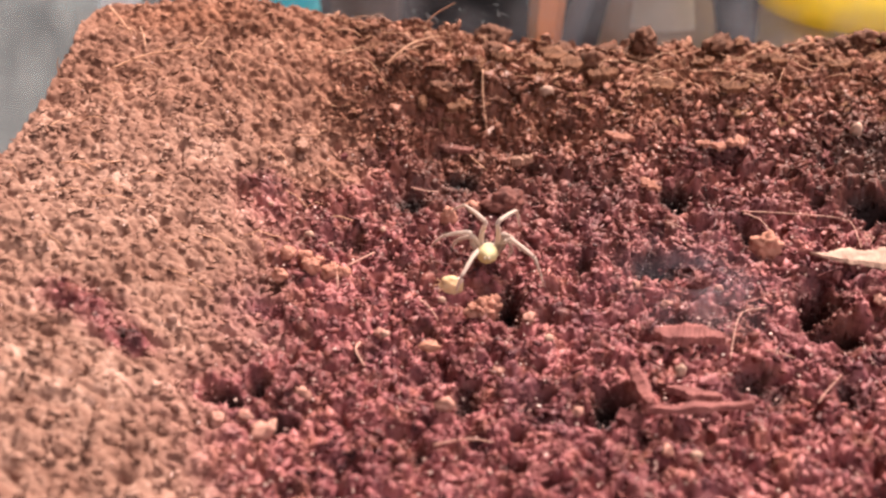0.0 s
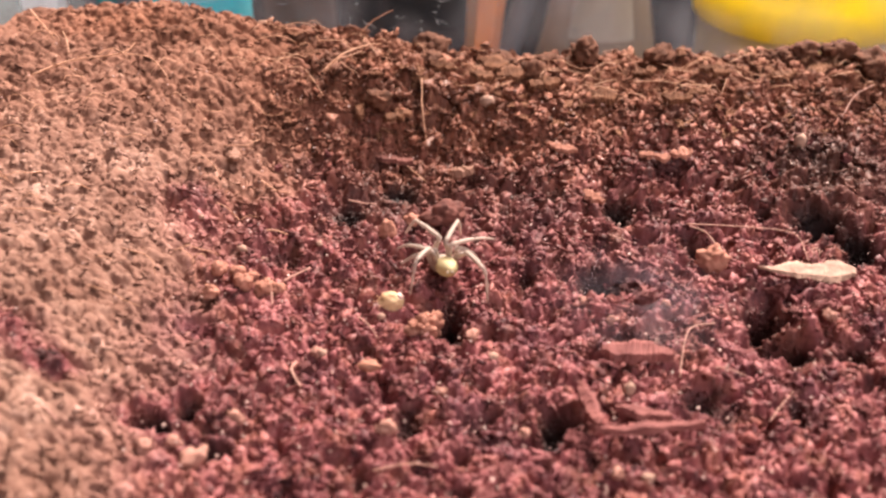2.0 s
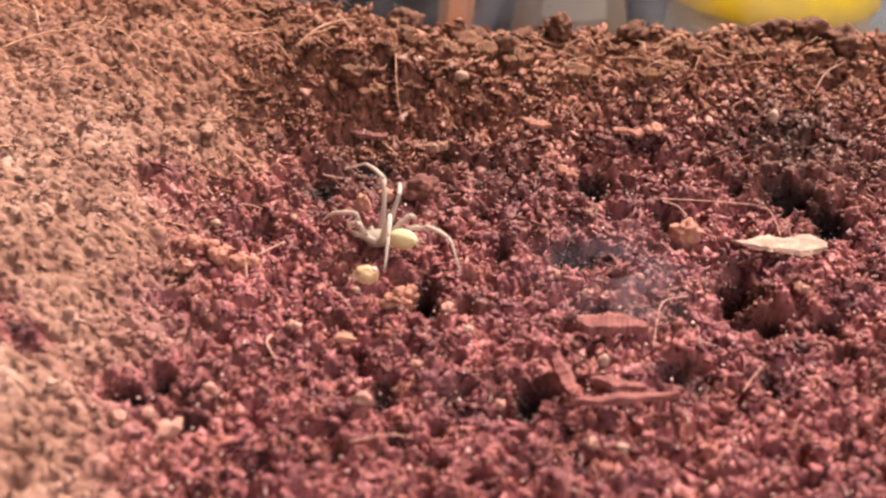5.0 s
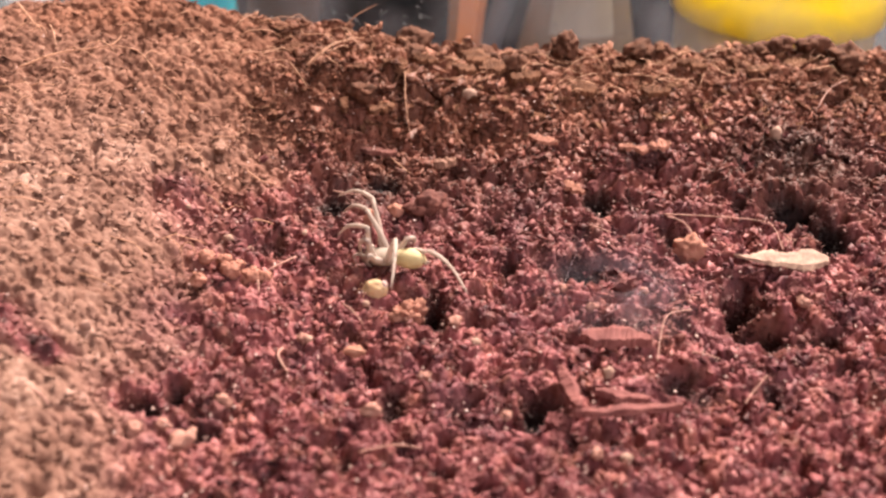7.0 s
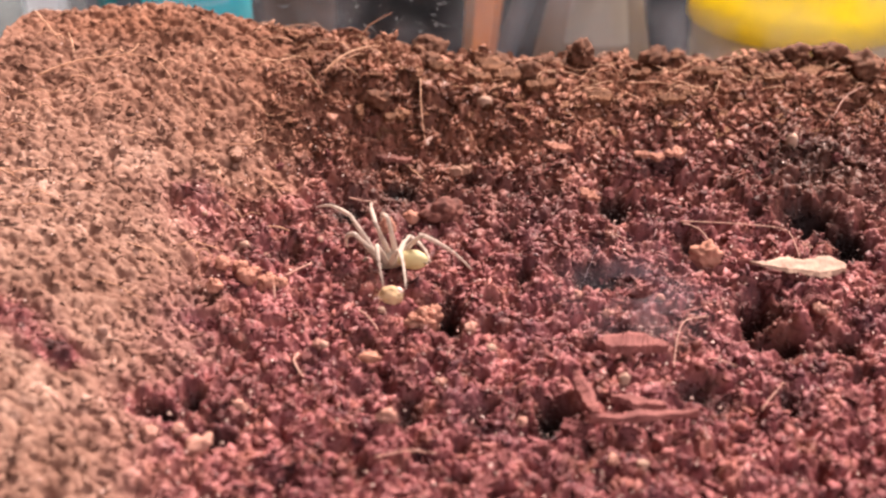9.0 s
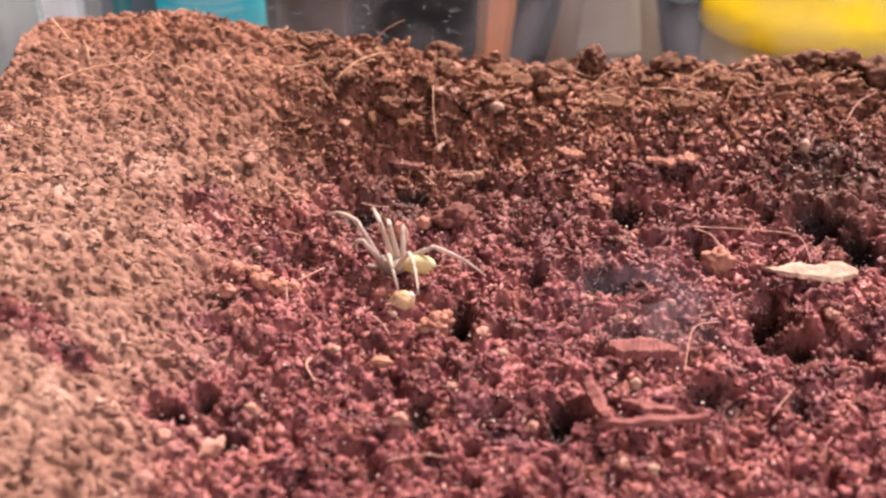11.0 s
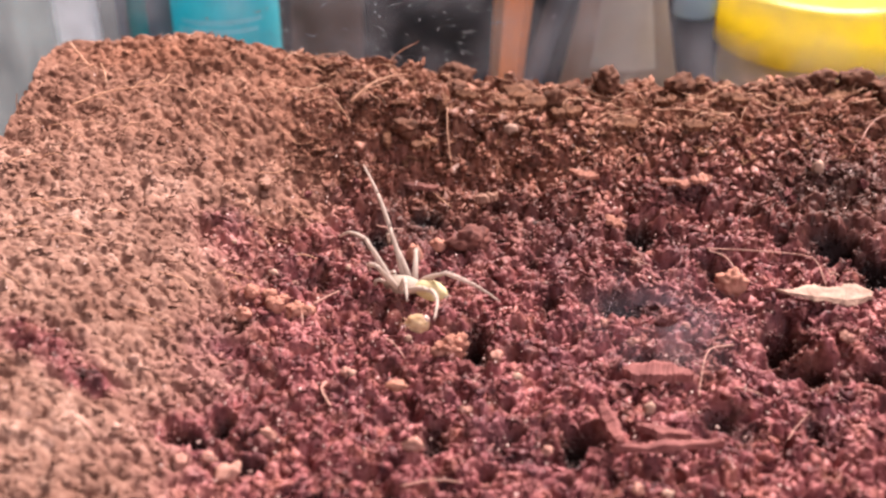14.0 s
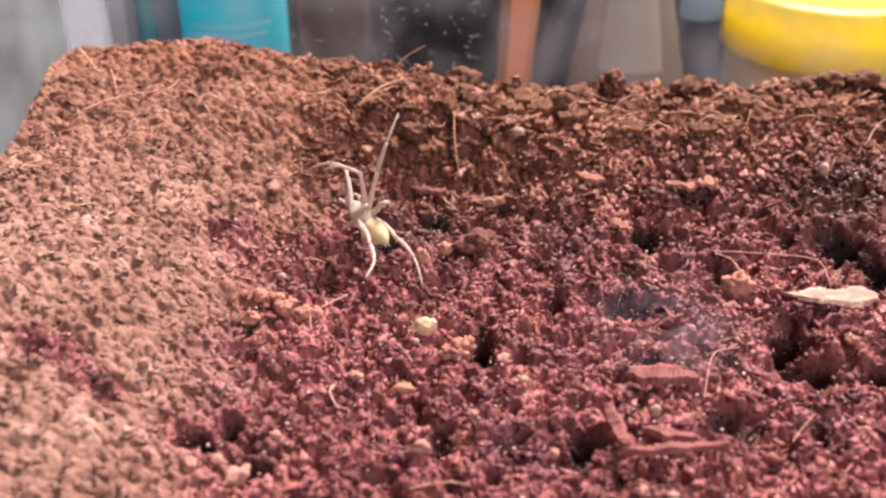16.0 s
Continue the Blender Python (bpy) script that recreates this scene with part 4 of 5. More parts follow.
    part("shell", lump(bmesh.new(), 0.00140, 91, 0.16, 4, (1.0, 0.8, 0.85)), PREY, husk)
    bm = lump(bmesh.new(), 0.0007, 92, 0.4, 3, (0.9, 0.7, 0.6))
    bmesh.ops.translate(bm, verts=bm.verts, vec=(0.0009, 0.0001, 0.0006))
    part("pale_end", bm, PALE_PINK, husk, "pale broken end")
    for k in range(3):
        a = radians(150 + 40 * k)
        part("leg_stub", tube(bmesh.new(), [(0.0010 * math.cos(a), 0.0008 * math.sin(a), 0), (0.0019 * math.cos(a), 0.0017 * math.sin(a), 0.0003), (0.0023 * math.cos(a), 0.0023 * math.sin(a), -0.0004)], [0.00008, 0.00007, 0.00004], 6), FIBRE, husk)
    for label, mat, radius, points in (
        ("long tan coir fibre arching over the bank", FIBRE, 0.00022, ((-5.22, 1.29, 0.03), (-4.79, 1.69, 0.05), (-4.18, 1.96, 0.06), (-4.04, 2.22, 0.06))),
        ("tan coir fibre branching over the bank", FIBRE, 0.00018, ((-4.18, 1.96, 0.06), (-3.78, 1.94, 0.06), (-3.5, 1.66, 0.02))),
        ("curved tan coir fibre on the mound", FIBRE, 0.00022, ((-1.43, 2.16, 0.03), (-1.16, 2.48, 0.06), (-0.84, 2.82, 0.06), (-0.62, 3.06, 0.03))),
        ("short coir fibre near the tub's corner", FIBRE, 0.00020, ((-5.72, 3.1, 0.06), (-5.42, 2.55, 0.08), (-5.14, 2.19, 0.03))),
        ("coir fibre standing up from the crest", FIBRE, 0.00016, ((-0.95, 3.3, 0.0), (-0.78, 3.4, 0.18), (-0.62, 3.45, 0.30), (-0.45, 3.48, 0.42))),
        ("curved coir fibre on the far bank", FIBRE, 0.00018, ((1.01, 2.22, 0.03), (1.36, 2.45, 0.06), (1.71, 2.67, 0.08), (2.02, 2.80, 0.08), (2.37, 2.72, 0.04))),
        ("long thin coir fibre on the far bank", FIBRE, 0.00015, ((3.09, 2.52, 0.04), (3.59, 2.45, 0.08), (4.13, 2.2, 0.04))),
        ("thin coir fibre lying on the mound", FIBRE, 0.00015, ((-2.13, 2.14, 0.03), (-1.72, 2.21, 0.06), (-1.4, 1.81, 0.02))),
        ("thin coir fibre hanging down the slope", FIBRE, 0.00014, ((-0.02, 2.15, 0.04), (-0.01, 1.72, 0.08), (0.07, 1.2, 0.02))),
        ("pale fibre bowed over the moist soil", PALE_FIBRE, 0.00014, ((3.34, -0.52, 0.06), (3.96, -0.69, 0.1), (4.49, -0.86, 0.12), (4.64, -1.0, 0.1), (4.63, -1.45, 0.08))),
        ("short pale fibre across a pit", PALE_FIBRE, 0.00014, ((3.37, -0.56, 0.05), (3.55, -0.74, 0.06), (3.65, -1.08, 0.03))),
        ("pale straight splinter on the moist soil", PALE_FIBRE, 0.00026, ((-1.75, -2.0, 0.03), (-1.59, -1.79, 0.05), (-1.34, -1.52, 0.05))),
        ("short pale splinter end", PALE_FIBRE, 0.00014, ((-1.75, -2.0, 0.03), (-1.73, -2.12, 0.03), (-1.71, -2.26, 0.0))),
        ("pale curled fibre in the moist soil", PALE_FIBRE, 0.00024, ((-1.34, -3.34, 0.03), (-1.37, -3.51, 0.05), (-1.25, -3.75, 0.02))),
        ("thin pinkish fibre by the husk", PALE_FIBRE, 0.00013, ((-0.73, -2.48, 0.03), (-0.6, -2.67, 0.05), (-0.49, -2.88, 0.02))),
        ("short pale twig on the moist soil", PALE_FIBRE, 0.00014, ((2.34, -0.73, 0.04), (2.46, -0.82, 0.05), (2.59, -0.9, 0.03))),
        ("forked pale fibre beside the pit", PALE_FIBRE, 0.00014, ((3.25, -2.65, 0.05), (2.98, -2.74, 0.06), (2.84, -3.01, 0.06), (2.68, -3.59, 0.02))),
        ("pale fibre lying on the moist soil", PALE_FIBRE, 0.00015, ((2.83, -3.48, 0.03), (3.14, -3.48, 0.06), (3.37, -3.57, 0.03))),
        ("pale fibre leaning on the far bank", PALE_FIBRE, 0.00015, ((5.91, 1.63, 0.04), (6.2, 2.06, 0.1), (6.55, 2.33, 0.1))),
        ("thin coir fibre on the slope", FIBRE, 0.00015, ((-0.23, 0.98, 0.04), (-0.11, 0.83, 0.06), (0.05, 0.64, 0.03))),
        ("thin coir fibre on the dry bank", FIBRE, 0.00014, ((-5.58, -0.31, 0.04), (-5.47, -0.12, 0.05), (-5.32, 0.03, 0.03))),
        ("bent tan fibre at the foot of the bank", FIBRE, 0.00016, ((-2.12, 0.28, 0.03), (-1.92, 0.1, 0.06), (-1.72, 0.11, 0.03))),
        ("short pale fibre low on the bank", PALE_FIBRE, 0.00022, ((-3.56, -4.68, 0.03), (-3.48, -4.73, 0.06), (-3.38, -4.8, 0.03))),
        ("small twig beside a pit", FIBRE, 0.00016, ((-1.94, -0.76, 0.04), (-1.81, -0.78, 0.06), (-1.68, -0.81, 0.04))),
        ("coir fibre standing by the tub wall", FIBRE, 0.00014, ((-5.86, 1.0, 0.0), (-5.86, 1.0, 0.14), (-5.84, 1.04, 0.26))),
        ("thin pale twig behind the spider", PALE_FIBRE, 0.00016, ((-0.97, 0.05, 0.04), (-0.8, -0.02, 0.05), (-0.61, -0.02, 0.04))),
        ("curved coir fibre below the crest", FIBRE, 0.00017, ((0.55, 2.87, 0.04), (0.73, 2.74, 0.06), (0.94, 2.49, 0.03))),
        ("pale fibre on the moist soil", PALE_FIBRE, 0.00014, ((3.44, -4.32, 0.03), (3.59, -4.12, 0.05), (3.79, -3.86, 0.03))),
        ("blurred pale fibre close to the glass", PALE_FIBRE, 0.00015, ((-0.46, -5.01, 0.03), (-0.13, -4.94, 0.05), (0.14, -4.96, 0.03))),
        ("short coir fibre on the corner of the bank", FIBRE, 0.00016, ((-5.06, 2.36, 0.04), (-4.96, 2.15, 0.06), (-4.87, 1.88, 0.03))),
    ):
        strand("coir_fibre", label, "fibre", points, radius, mat, "coir fibres on the soil")


def fine_fibres():
    """Short hairs of coir over the dry banks."""
    gen = random.Random(9)
    bm = bmesh.new()
    for _ in range(120):
        left = gen.random() < 0.45
        x, y = (gen.uniform(-0.057, -0.022), gen.uniform(-0.03, 0.034)) if left else (gen.uniform(-0.025, 0.07), gen.uniform(0.021, 0.034))
        a, reach, bend = gen.uniform(-0.7, 0.7), gen.uniform(0.002, 0.006 if left else 0.008), gen.uniform(-1.2, 1.2)
        pts = []
        for k in range(5):
            u = k / 4 - 0.5
            px, py = x + reach * u * math.cos(a + bend * u), y + reach * u * math.sin(a + bend * u)
            pts.append(on_bed(px, py, 0.0007 + 0.0007 * (1 - 4 * u * u)))
        tube(bm, pts, [0.00005, 0.00007, 0.00007, 0.00006, 0.00004], 4)
    tagged(part("fine_fibres", bm, FIBRE), "short tan hairs of coir on the dry soil", "fibres", kind="stuff")


def pale_grains():
    """Tiny pale specks scattered over the soil, standing in for glints on it."""
    gen = random.Random(21)
    bm = bmesh.new()
    for k in range(900):
        x, y = gen.uniform(-0.055 if k % 3 == 0 else -0.025, 0.068), -0.058 + 0.080 * gen.random() ** 1.3
        r = gen.uniform(0.00008, 0.00020)
        at = Vector(on_bed(x, y, 0.0004 + r))
        made = bmesh.ops.create_icosphere(bm, subdivisions=1, radius=r)["verts"]
        for v in made:
            v.co = at + v.co * gen.uniform(0.7, 1.3)
    tagged(part("pale_grains", bm, PALE_PINK, smooth=False), "tiny pale grains scattered over the soil", "grains", kind="stuff")


def silk(x, y, rx, ry, seed):
    """A thin hazy veil of spider silk spun low over the soil."""
    bm, n = bmesh.new(), 20
    ring = []
    mid = bm.verts.new((0, 0, 0.0012))
    for k in range(1, 7):
        ring.append([bm.verts.new((rx * k / 6 * math.cos(2 * math.pi * s / n) * (1 + 0.25 * noise.noise((math.cos(s), seed, k * 0.2))), ry * k / 6 * math.sin(2 * math.pi * s / n), 0.0012 - 0.0006 * (k / 6) ** 2)) for s in range(n)])
    for s in range(n):
        bm.faces.new((mid, ring[0][s], ring[0][(s + 1) % n]))
        for a, b in zip(ring, ring[1:]):
            bm.faces.new((a[s], a[(s + 1) % n], b[(s + 1) % n], b[s]))
    bm.verts.index_update()
    far = [math.hypot(v.co.x / rx, v.co.y / ry) for v in bm.verts]
    ob = thing("silk_veil", (x, y, float(ground(x, y)) + 0.0006), "hazy veil of spider silk over moist soil", "spider silk")
    sheet = part("sheet", bm, SILK, ob)
    sheet.data.attributes.new("thickness", "FLOAT", "POINT").data.foreach_set("value", [max(0.0, 1 - d * d) ** 1.5 for d in far])
    gen = random.Random(33)
    for k in range(5):
        a, b = gen.uniform(0, 6.28), gen.uniform(1.2, 2.8)
        start = Vector((0.75 * rx * math.cos(a), 0.75 * ry * math.sin(a), 0.0008))
        end = Vector((0.75 * rx * math.cos(a + b), 0.75 * ry * math.sin(a + b), 0.0008))
        mid = (start + end) / 2 + Vector((gen.uniform(-0.001, 0.001), gen.uniform(-0.001, 0.001), 0.0008))
        part("thread", tube(bmesh.new(), [start, mid, end], [0.000005, 0.000008, 0.000005], 4), THREAD, ob, "pale thread of silk")


def dust():
    """Flecks of dust stuck to the inside of the rear pane."""
    gen = random.Random(5)
    bm = bmesh.new()
    for _ in range(110):
        x, z = gen.gauss(-0.006, 0.014), gen.uniform(0.011, 0.032)
        r = gen.uniform(0.0001, 0.00032)
        loop = [bm.verts.new((x + r * gen.uniform(0.4, 1.2) * math.cos(a), REAR - 0.0003, z + r * gen.uniform(0.4, 1.3) * math.sin(a))) for a in (0, 1.2, 2.4, 3.7, 5.0)]
        bm.faces.new(loop)
    for _ in range(34):
        x, z, a, w = gen.gauss(-0.006, 0.010), gen.uniform(0.012, 0.030), gen.uniform(-0.9, 0.9), gen.uniform(0.00005, 0.00013)
        reach, bend = gen.uniform(0.0008, 0.0028), gen.uniform(-1.5, 1.5)
        low, high = [], []
        for k in range(5):
            u = k / 4 - 0.5
            px, pz = x + reach * u * math.cos(a + bend * u), z + reach * u * math.sin(a + bend * u)
            low.append(bm.verts.new((px, REAR - 0.0003, pz - w * (1 - 3 * u * u))))
            high.append(bm.verts.new((px, REAR - 0.0003, pz + w * (1 - 3 * u * u))))
        for k in range(4):
            bm.faces.new((low[k], low[k + 1], high[k + 1], high[k]))
    tagged(part("dust_flecks", bm, DUST, smooth=False), "pale dust flecks stuck to the clear pane", "dust", kind="stuff")


# ---- the spider ----
FEMUR = {"1": 0.0066, "2": 0.0058, "3": 0.0042, "4": 0.0058}
SHANK = {"1": 0.0100, "2": 0.0084, "3": 0.0058, "4": 0.0086}
SHIN = 0.47
LEG_NAMES = ("L1", "L2", "L3", "L4", "R1", "R2", "R3", "R4")


def hip(leg):
    n, side = int(leg[1]), 1 if leg[0] == "L" else -1
    return Vector((0.0032 - 0.0008 * n, side * (0.0010 if n in (1, 4) else 0.0012), 0.0001))


def hairs(bm, points, radii, count, seed):
    """Short fine hairs along a limb, leaning towards its tip."""
    gen = random.Random(seed)
    for _ in range(count):
        u = gen.uniform(0.05, 0.97) * (len(points) - 1)
        k = int(u)
        a, b = Vector(points[k]), Vector(points[k + 1])
        at, r = a.lerp(b, u - k), radii[k] * (1 - u + k) + radii[k + 1] * (u - k)
        ahead = (b - a).normalized()
        out = ahead.cross(Vector([gen.gauss(0, 1) for _ in range(3)])).normalized()
        tip = at + out * (r + gen.uniform(0.00012, 0.00030)) + ahead * gen.uniform(0.0001, 0.0003)
        side = out.cross(ahead) * 0.000016
        root = at + out * r * 0.8
        bm.faces.new([bm.verts.new(p) for p in (root + side, root - side, tip)])
        bm.faces.new([bm.verts.new(p) for p in (root + ahead * 0.000025, root - ahead * 0.000025, tip)])


def spider():
    ob = thing("spider", (0, 0, 0), "pale cream spider with a yellow abdomen on the soil", "spider")
    bm = lump(bmesh.new(), 0.0024, 5, 0.05, 4, (1.12, 0.64, 0.42))
    for v in bm.verts:
        if v.co.x > 0.0005:
            v.co.y *= 1 - 0.35 * (v.co.x - 0.0005) / 0.0016
            v.co.z *= 1 + 0.15 * (v.co.x - 0.0005) / 0.0016
        v.co.x += 0.0017
    hairs(bm, [(0.0, 0, 0.0), (0.0008, 0, 0.0), (0.0034, 0, 0.0), (0.0040, 0, 0.0)], [0.0008, 0.0011, 0.0011, 0.0006], 120, 3)
    part("cephalothorax", bm, SKIN, ob)
    bm = lump(bmesh.new(), 0.0021, 8, 0.04, 4, (1.14, 0.62, 0.57))
    for v in bm.verts:
        if v.co.x < 0:
            v.co.y *= 1 - 0.38 * (v.co.x / 0.0028) ** 2
            v.co.z *= 1 - 0.30 * (v.co.x / 0.0028) ** 2
        v.co += Vector((-0.0028, 0, 0.0003))
    belly = part("abdomen", bm, BELLY, ob, "pale yellow abdomen")
    for side in (1, -1):
        part("spinneret", tube(bmesh.new(), [(-0.0050, side * 0.0002, 0.0001), (-0.0056, side * 0.0003, 0.0)], [0.00016, 0.00008], 6), SKIN, belly)
        part("chelicera", tube(bmesh.new(), [(0.0038, side * 0.0004, 0), (0.0043, side * 0.0004, -0.0005), (0.0042, side * 0.0003, -0.0011)], [0.0004, 0.00042, 0.00015], 8), SKIN, ob)
        part("pedipalp", tube(bmesh.new(), [(0.0035, side * 0.0007, 0), (0.0043, side * 0.0013, 0.0006), (0.0052, side * 0.0012, 0.0002), (0.0056, side * 0.0010, -0.0006)], [0.00022, 0.00022, 0.0002, 0.00024], 8), LEG_SKIN, ob)
        for k in range(2):
            bm = lump(bmesh.new(), 0.00013, k, 0.0, 2)
            bmesh.ops.translate(bm, verts=bm.verts, vec=(0.0038 - 0.0003 * k, side * (0.0002 + 0.0003 * k), 0.0008 + 0.00006 * k))
            part("eye", bm, DARK, ob, "tiny dark eye")
    legs = {}
    for leg in LEG_NAMES:
        a, b = FEMUR[leg[1]], SHANK[leg[1]]
        line = [(0, 0, 0), (0.12 * a, 0, 0.0001), (0.4 * a, 0, 0.0003), (0.72 * a, 0, 0.0002), (0.84 * a, 0, 0.0), (a, 0, 0)]
        thick = [0.00032, 0.00038, 0.00036, 0.00029, 0.00024, 0.00025]
        bm = tube(bmesh.new(), line, thick, 10)
        hairs(bm, line, thick, 60, 1)
        upper = part("leg", bm, LEG_SKIN, ob)
        line = [(0, 0, 0), (0.06 * b, 0, 0.0001), (0.25 * b, 0, 0.0002), (0.40 * b, 0, 0.0001), (SHIN * b, 0, 0)]
        thick = [0.00025, 0.00027, 0.00026, 0.00022, 0.00019]
        bm = tube(bmesh.new(), line, thick, 10)
        hairs(bm, line, thick, 40, 2)
        shank = part("shank", bm, LEG_SKIN, upper)
        c = (1 - SHIN) * b
        line = [(0, 0, 0), (0.1 * c, 0, 0.0001), (0.45 * c, 0, 0.0001), (0.75 * c, 0, 0.0), (c, 0, -0.0001)]
        thick = [0.00018, 0.00017, 0.00015, 0.00012, 0.00007]
        bm = tube(bmesh.new(), line, thick, 10)
        hairs(bm, line, thick, 40, 4)
        legs[leg] = (upper, shank, part("foot", bm, LEG_SKIN, upper))
    return ob, legs


BODY = [
    (0, 0.00069, -0.01557, 0.00165, -24.0, 88.7),
    (0.5, 0.00103, -0.01583, 0.00181, -26.0, 95.4),
    (1, 0.00303, -0.01498, 0.00140, -22.6, 97.5),
    (1.5, 0.00271, -0.01439, 0.00123, -23.4, 98.8),
    (2.5, 0.00228, -0.01395, 0.00088, -22.5, 95.9),
    (3.5, 0.00239, -0.01432, 0.00083, -20.8, 95.6),
    (5.8, -0.00123, -0.01530, 0.00181, -17.8, 133.2),
    (6.5, -0.00138, -0.01700, 0.00233, -8.3, 138.0),
    (7, -0.00172, -0.01644, 0.00192, -13.7, 141.6),
    (7.5, -0.00216, -0.01558, 0.00167, -16.9, 137.5),
    (8, -0.00261, -0.01471, 0.00141, -20.1, 133.4),
    (8.5, -0.00261, -0.01471, 0.00141, -20.1, 133.4),
    (11, -0.00381, -0.01494, 0.00153, -18.4, 143.4),
    (11.5, -0.00381, -0.01494, 0.00153, -18.4, 143.4),
    (12, -0.00404, -0.01557, 0.00196, -13.1, 143.5),
    (12.5, -0.00354, -0.01549, 0.00176, -15.8, 137.6),
    (13, -0.00367, -0.01557, 0.00184, -14.6, 139.1),
    (13.5, -0.00380, -0.01564, 0.00192, -13.4, 140.5),
    (14.2, -0.00438, -0.01626, 0.00265, -4.9, 141.6),
    (14.5, -0.00522, -0.01416, 0.00323, 2.0, 147.2),
    (14.8, -0.00584, -0.01396, 0.00397, 11.0, 148.5),
    (15, -0.00638, -0.01285, 0.00329, 2.7, 141.6),
    (15.2, -0.00676, -0.01238, 0.00396, 10.6, 139.2),
    (15.5, -0.00794, -0.01058, 0.00465, 19.0, 141.5),
    (15.7, -0.00997, -0.00636, 0.00512, 23.4, 137.3),
    (16, -0.01180, -0.00200, 0.00462, 14.6, 123.9),
]
FOOT_L1 = [
    (0, -0.0040, -0.0085, 0.0036, 1, 35), (0.5, -0.0019, -0.0097, 0.0022, 14, 64), (1, -0.0015, -0.0084, 0.0016, -2, 47),
    (1.5, -0.0025, -0.0084, 0.0018, -3, 43), (2.5, -0.0019, -0.0083, 0.0023, -3, 57), (3.5, -0.0017, -0.0079, 0.0026, -1, 51),
    (5.8, -0.0093, -0.0105, 0.0016, -18), (6.5, -0.0085, -0.0124, 0.0031, -12), (7, -0.0085, -0.0112, 0.0022, -6),
    (7.5, -0.0085, -0.0112, 0.0022, -6), (8, -0.0126, -0.0030, 0.0024, 0), (8.5, -0.0135, -0.0030, 0.0024, 0),
    (11, -0.0141, -0.0044, 0.0029, 0), (11.5, -0.0141, -0.0044, 0.0029, 0), (12, -0.0147, -0.0043, 0.0022, 0),
    (12.5, -0.0146, -0.0040, 0.0016, 0), (13, -0.0146, -0.0045, 0.0015, -3), (13.5, -0.0145, -0.0050, 0.0015, -6),
    (14.2, -0.0141, -0.0050, 0.0039, 0), (14.5, -0.0104, -0.0110, 0.0013, -36), (14.8, -0.0108, -0.0102, 0.0043, -6),
    (15, -0.0155, 0.0010, 0.0031, 30), (15.2, -0.0155, -0.0079, 0.0059, -18), (15.5, -0.0149, -0.0061, 0.0064, -12),
    (15.7, -0.0155, -0.0026, 0.0060, -18), (16, -0.0208, 0.0119, 0.0057, 42),
]
FOOT_L2 = [
    (0, -0.0065, -0.0129, 0.0011, -35, 28), (0.5, -0.0047, -0.0128, 0.0014, -22, 32), (1, -0.0035, -0.0122, 0.0009, -26, 19),
    (1.5, -0.0031, -0.0114, 0.0008, -31, 24), (2.5, -0.0032, -0.0097, 0.0012, -29, 26), (3.5, -0.0027, -0.0099, 0.0013, -23, 21),
    (5.8, -0.0064, -0.0123, 0.0005, -24), (6.5, -0.0058, -0.0137, 0.0021, -12), (7, -0.0056, -0.0136, 0.0008, -18),
    (7.5, -0.0056, -0.0136, 0.0008, -18), (8, -0.0095, -0.0096, 0.0003, -18), (8.5, -0.0095, -0.0096, 0.0003, -18),
    (11, -0.0097, -0.0103, 0.0007, -18), (11.5, -0.0097, -0.0103, 0.0007, -18), (12, -0.0094, -0.0102, 0.0022, -18),
    (12.5, -0.0097, -0.0094, 0.0016, -18), (13, -0.0098, -0.0101, 0.0019, -18), (13.5, -0.0100, -0.0109, 0.0022, -18),
    (14.2, -0.0099, -0.0124, 0.0022, -24), (14.5, -0.0089, -0.0122, 0.0021, -18), (14.8, -0.0087, -0.0267, 0.0103, -54),
    (15, -0.0104, -0.0119, 0.0012, -48), (15.2, -0.0107, -0.0120, 0.0012, -60), (15.5, -0.0128, -0.0078, 0.0049, -18),
    (15.7, -0.0139, -0.0051, 0.0039, -54), (16, -0.0154, -0.0013, 0.0027, -78),
]
FOOT_L3 = [
    (0, -0.0039, -0.0139, 0.0010, -31, 30), (0.5, -0.0038, -0.0142, 0.0012, -23, 14), (1, -0.0025, -0.0152, 0.0010, -26, 7),
    (1.5, -0.0028, -0.0152, 0.0006, -33, 14), (2.5, -0.0026, -0.0123, 0.0004, -33, 24), (3.5, -0.0023, -0.0127, 0.0004, -38, 17),
    (5.8, -0.0042, -0.0143, 0.0004, -48), (6.5, -0.0035, -0.0261, 0.0067, -6), (7, -0.0044, -0.0159, 0.0004, -48),
    (7.5, -0.0045, -0.0218, 0.0020, 6), (8, -0.0045, -0.0218, 0.0020, 6), (8.5, -0.0045, -0.0218, 0.0020, 6),
    (11, -0.0041, -0.0230, 0.0029, 0), (11.5, -0.0041, -0.0230, 0.0029, 0), (12, -0.0042, -0.0239, 0.0036, -6),
    (12.5, -0.0040, -0.0240, 0.0033, -6), (13, -0.0040, -0.0242, 0.0035, -6), (13.5, -0.0041, -0.0243, 0.0037, -6),
    (14.2, -0.0049, -0.0252, 0.0069, -18), (14.5, -0.0065, -0.0146, 0.0011, -36), (14.8, -0.0068, -0.0150, 0.0014, -18),
    (15, -0.0078, -0.0132, 0.0012, -60), (15.2, -0.0079, -0.0125, 0.0015, -60), (15.5, -0.0104, -0.0141, 0.0022, -30),
    (15.7, -0.0115, -0.0072, 0.0015, -54), (16, -0.0125, -0.0027, 0.0009, -24),
]
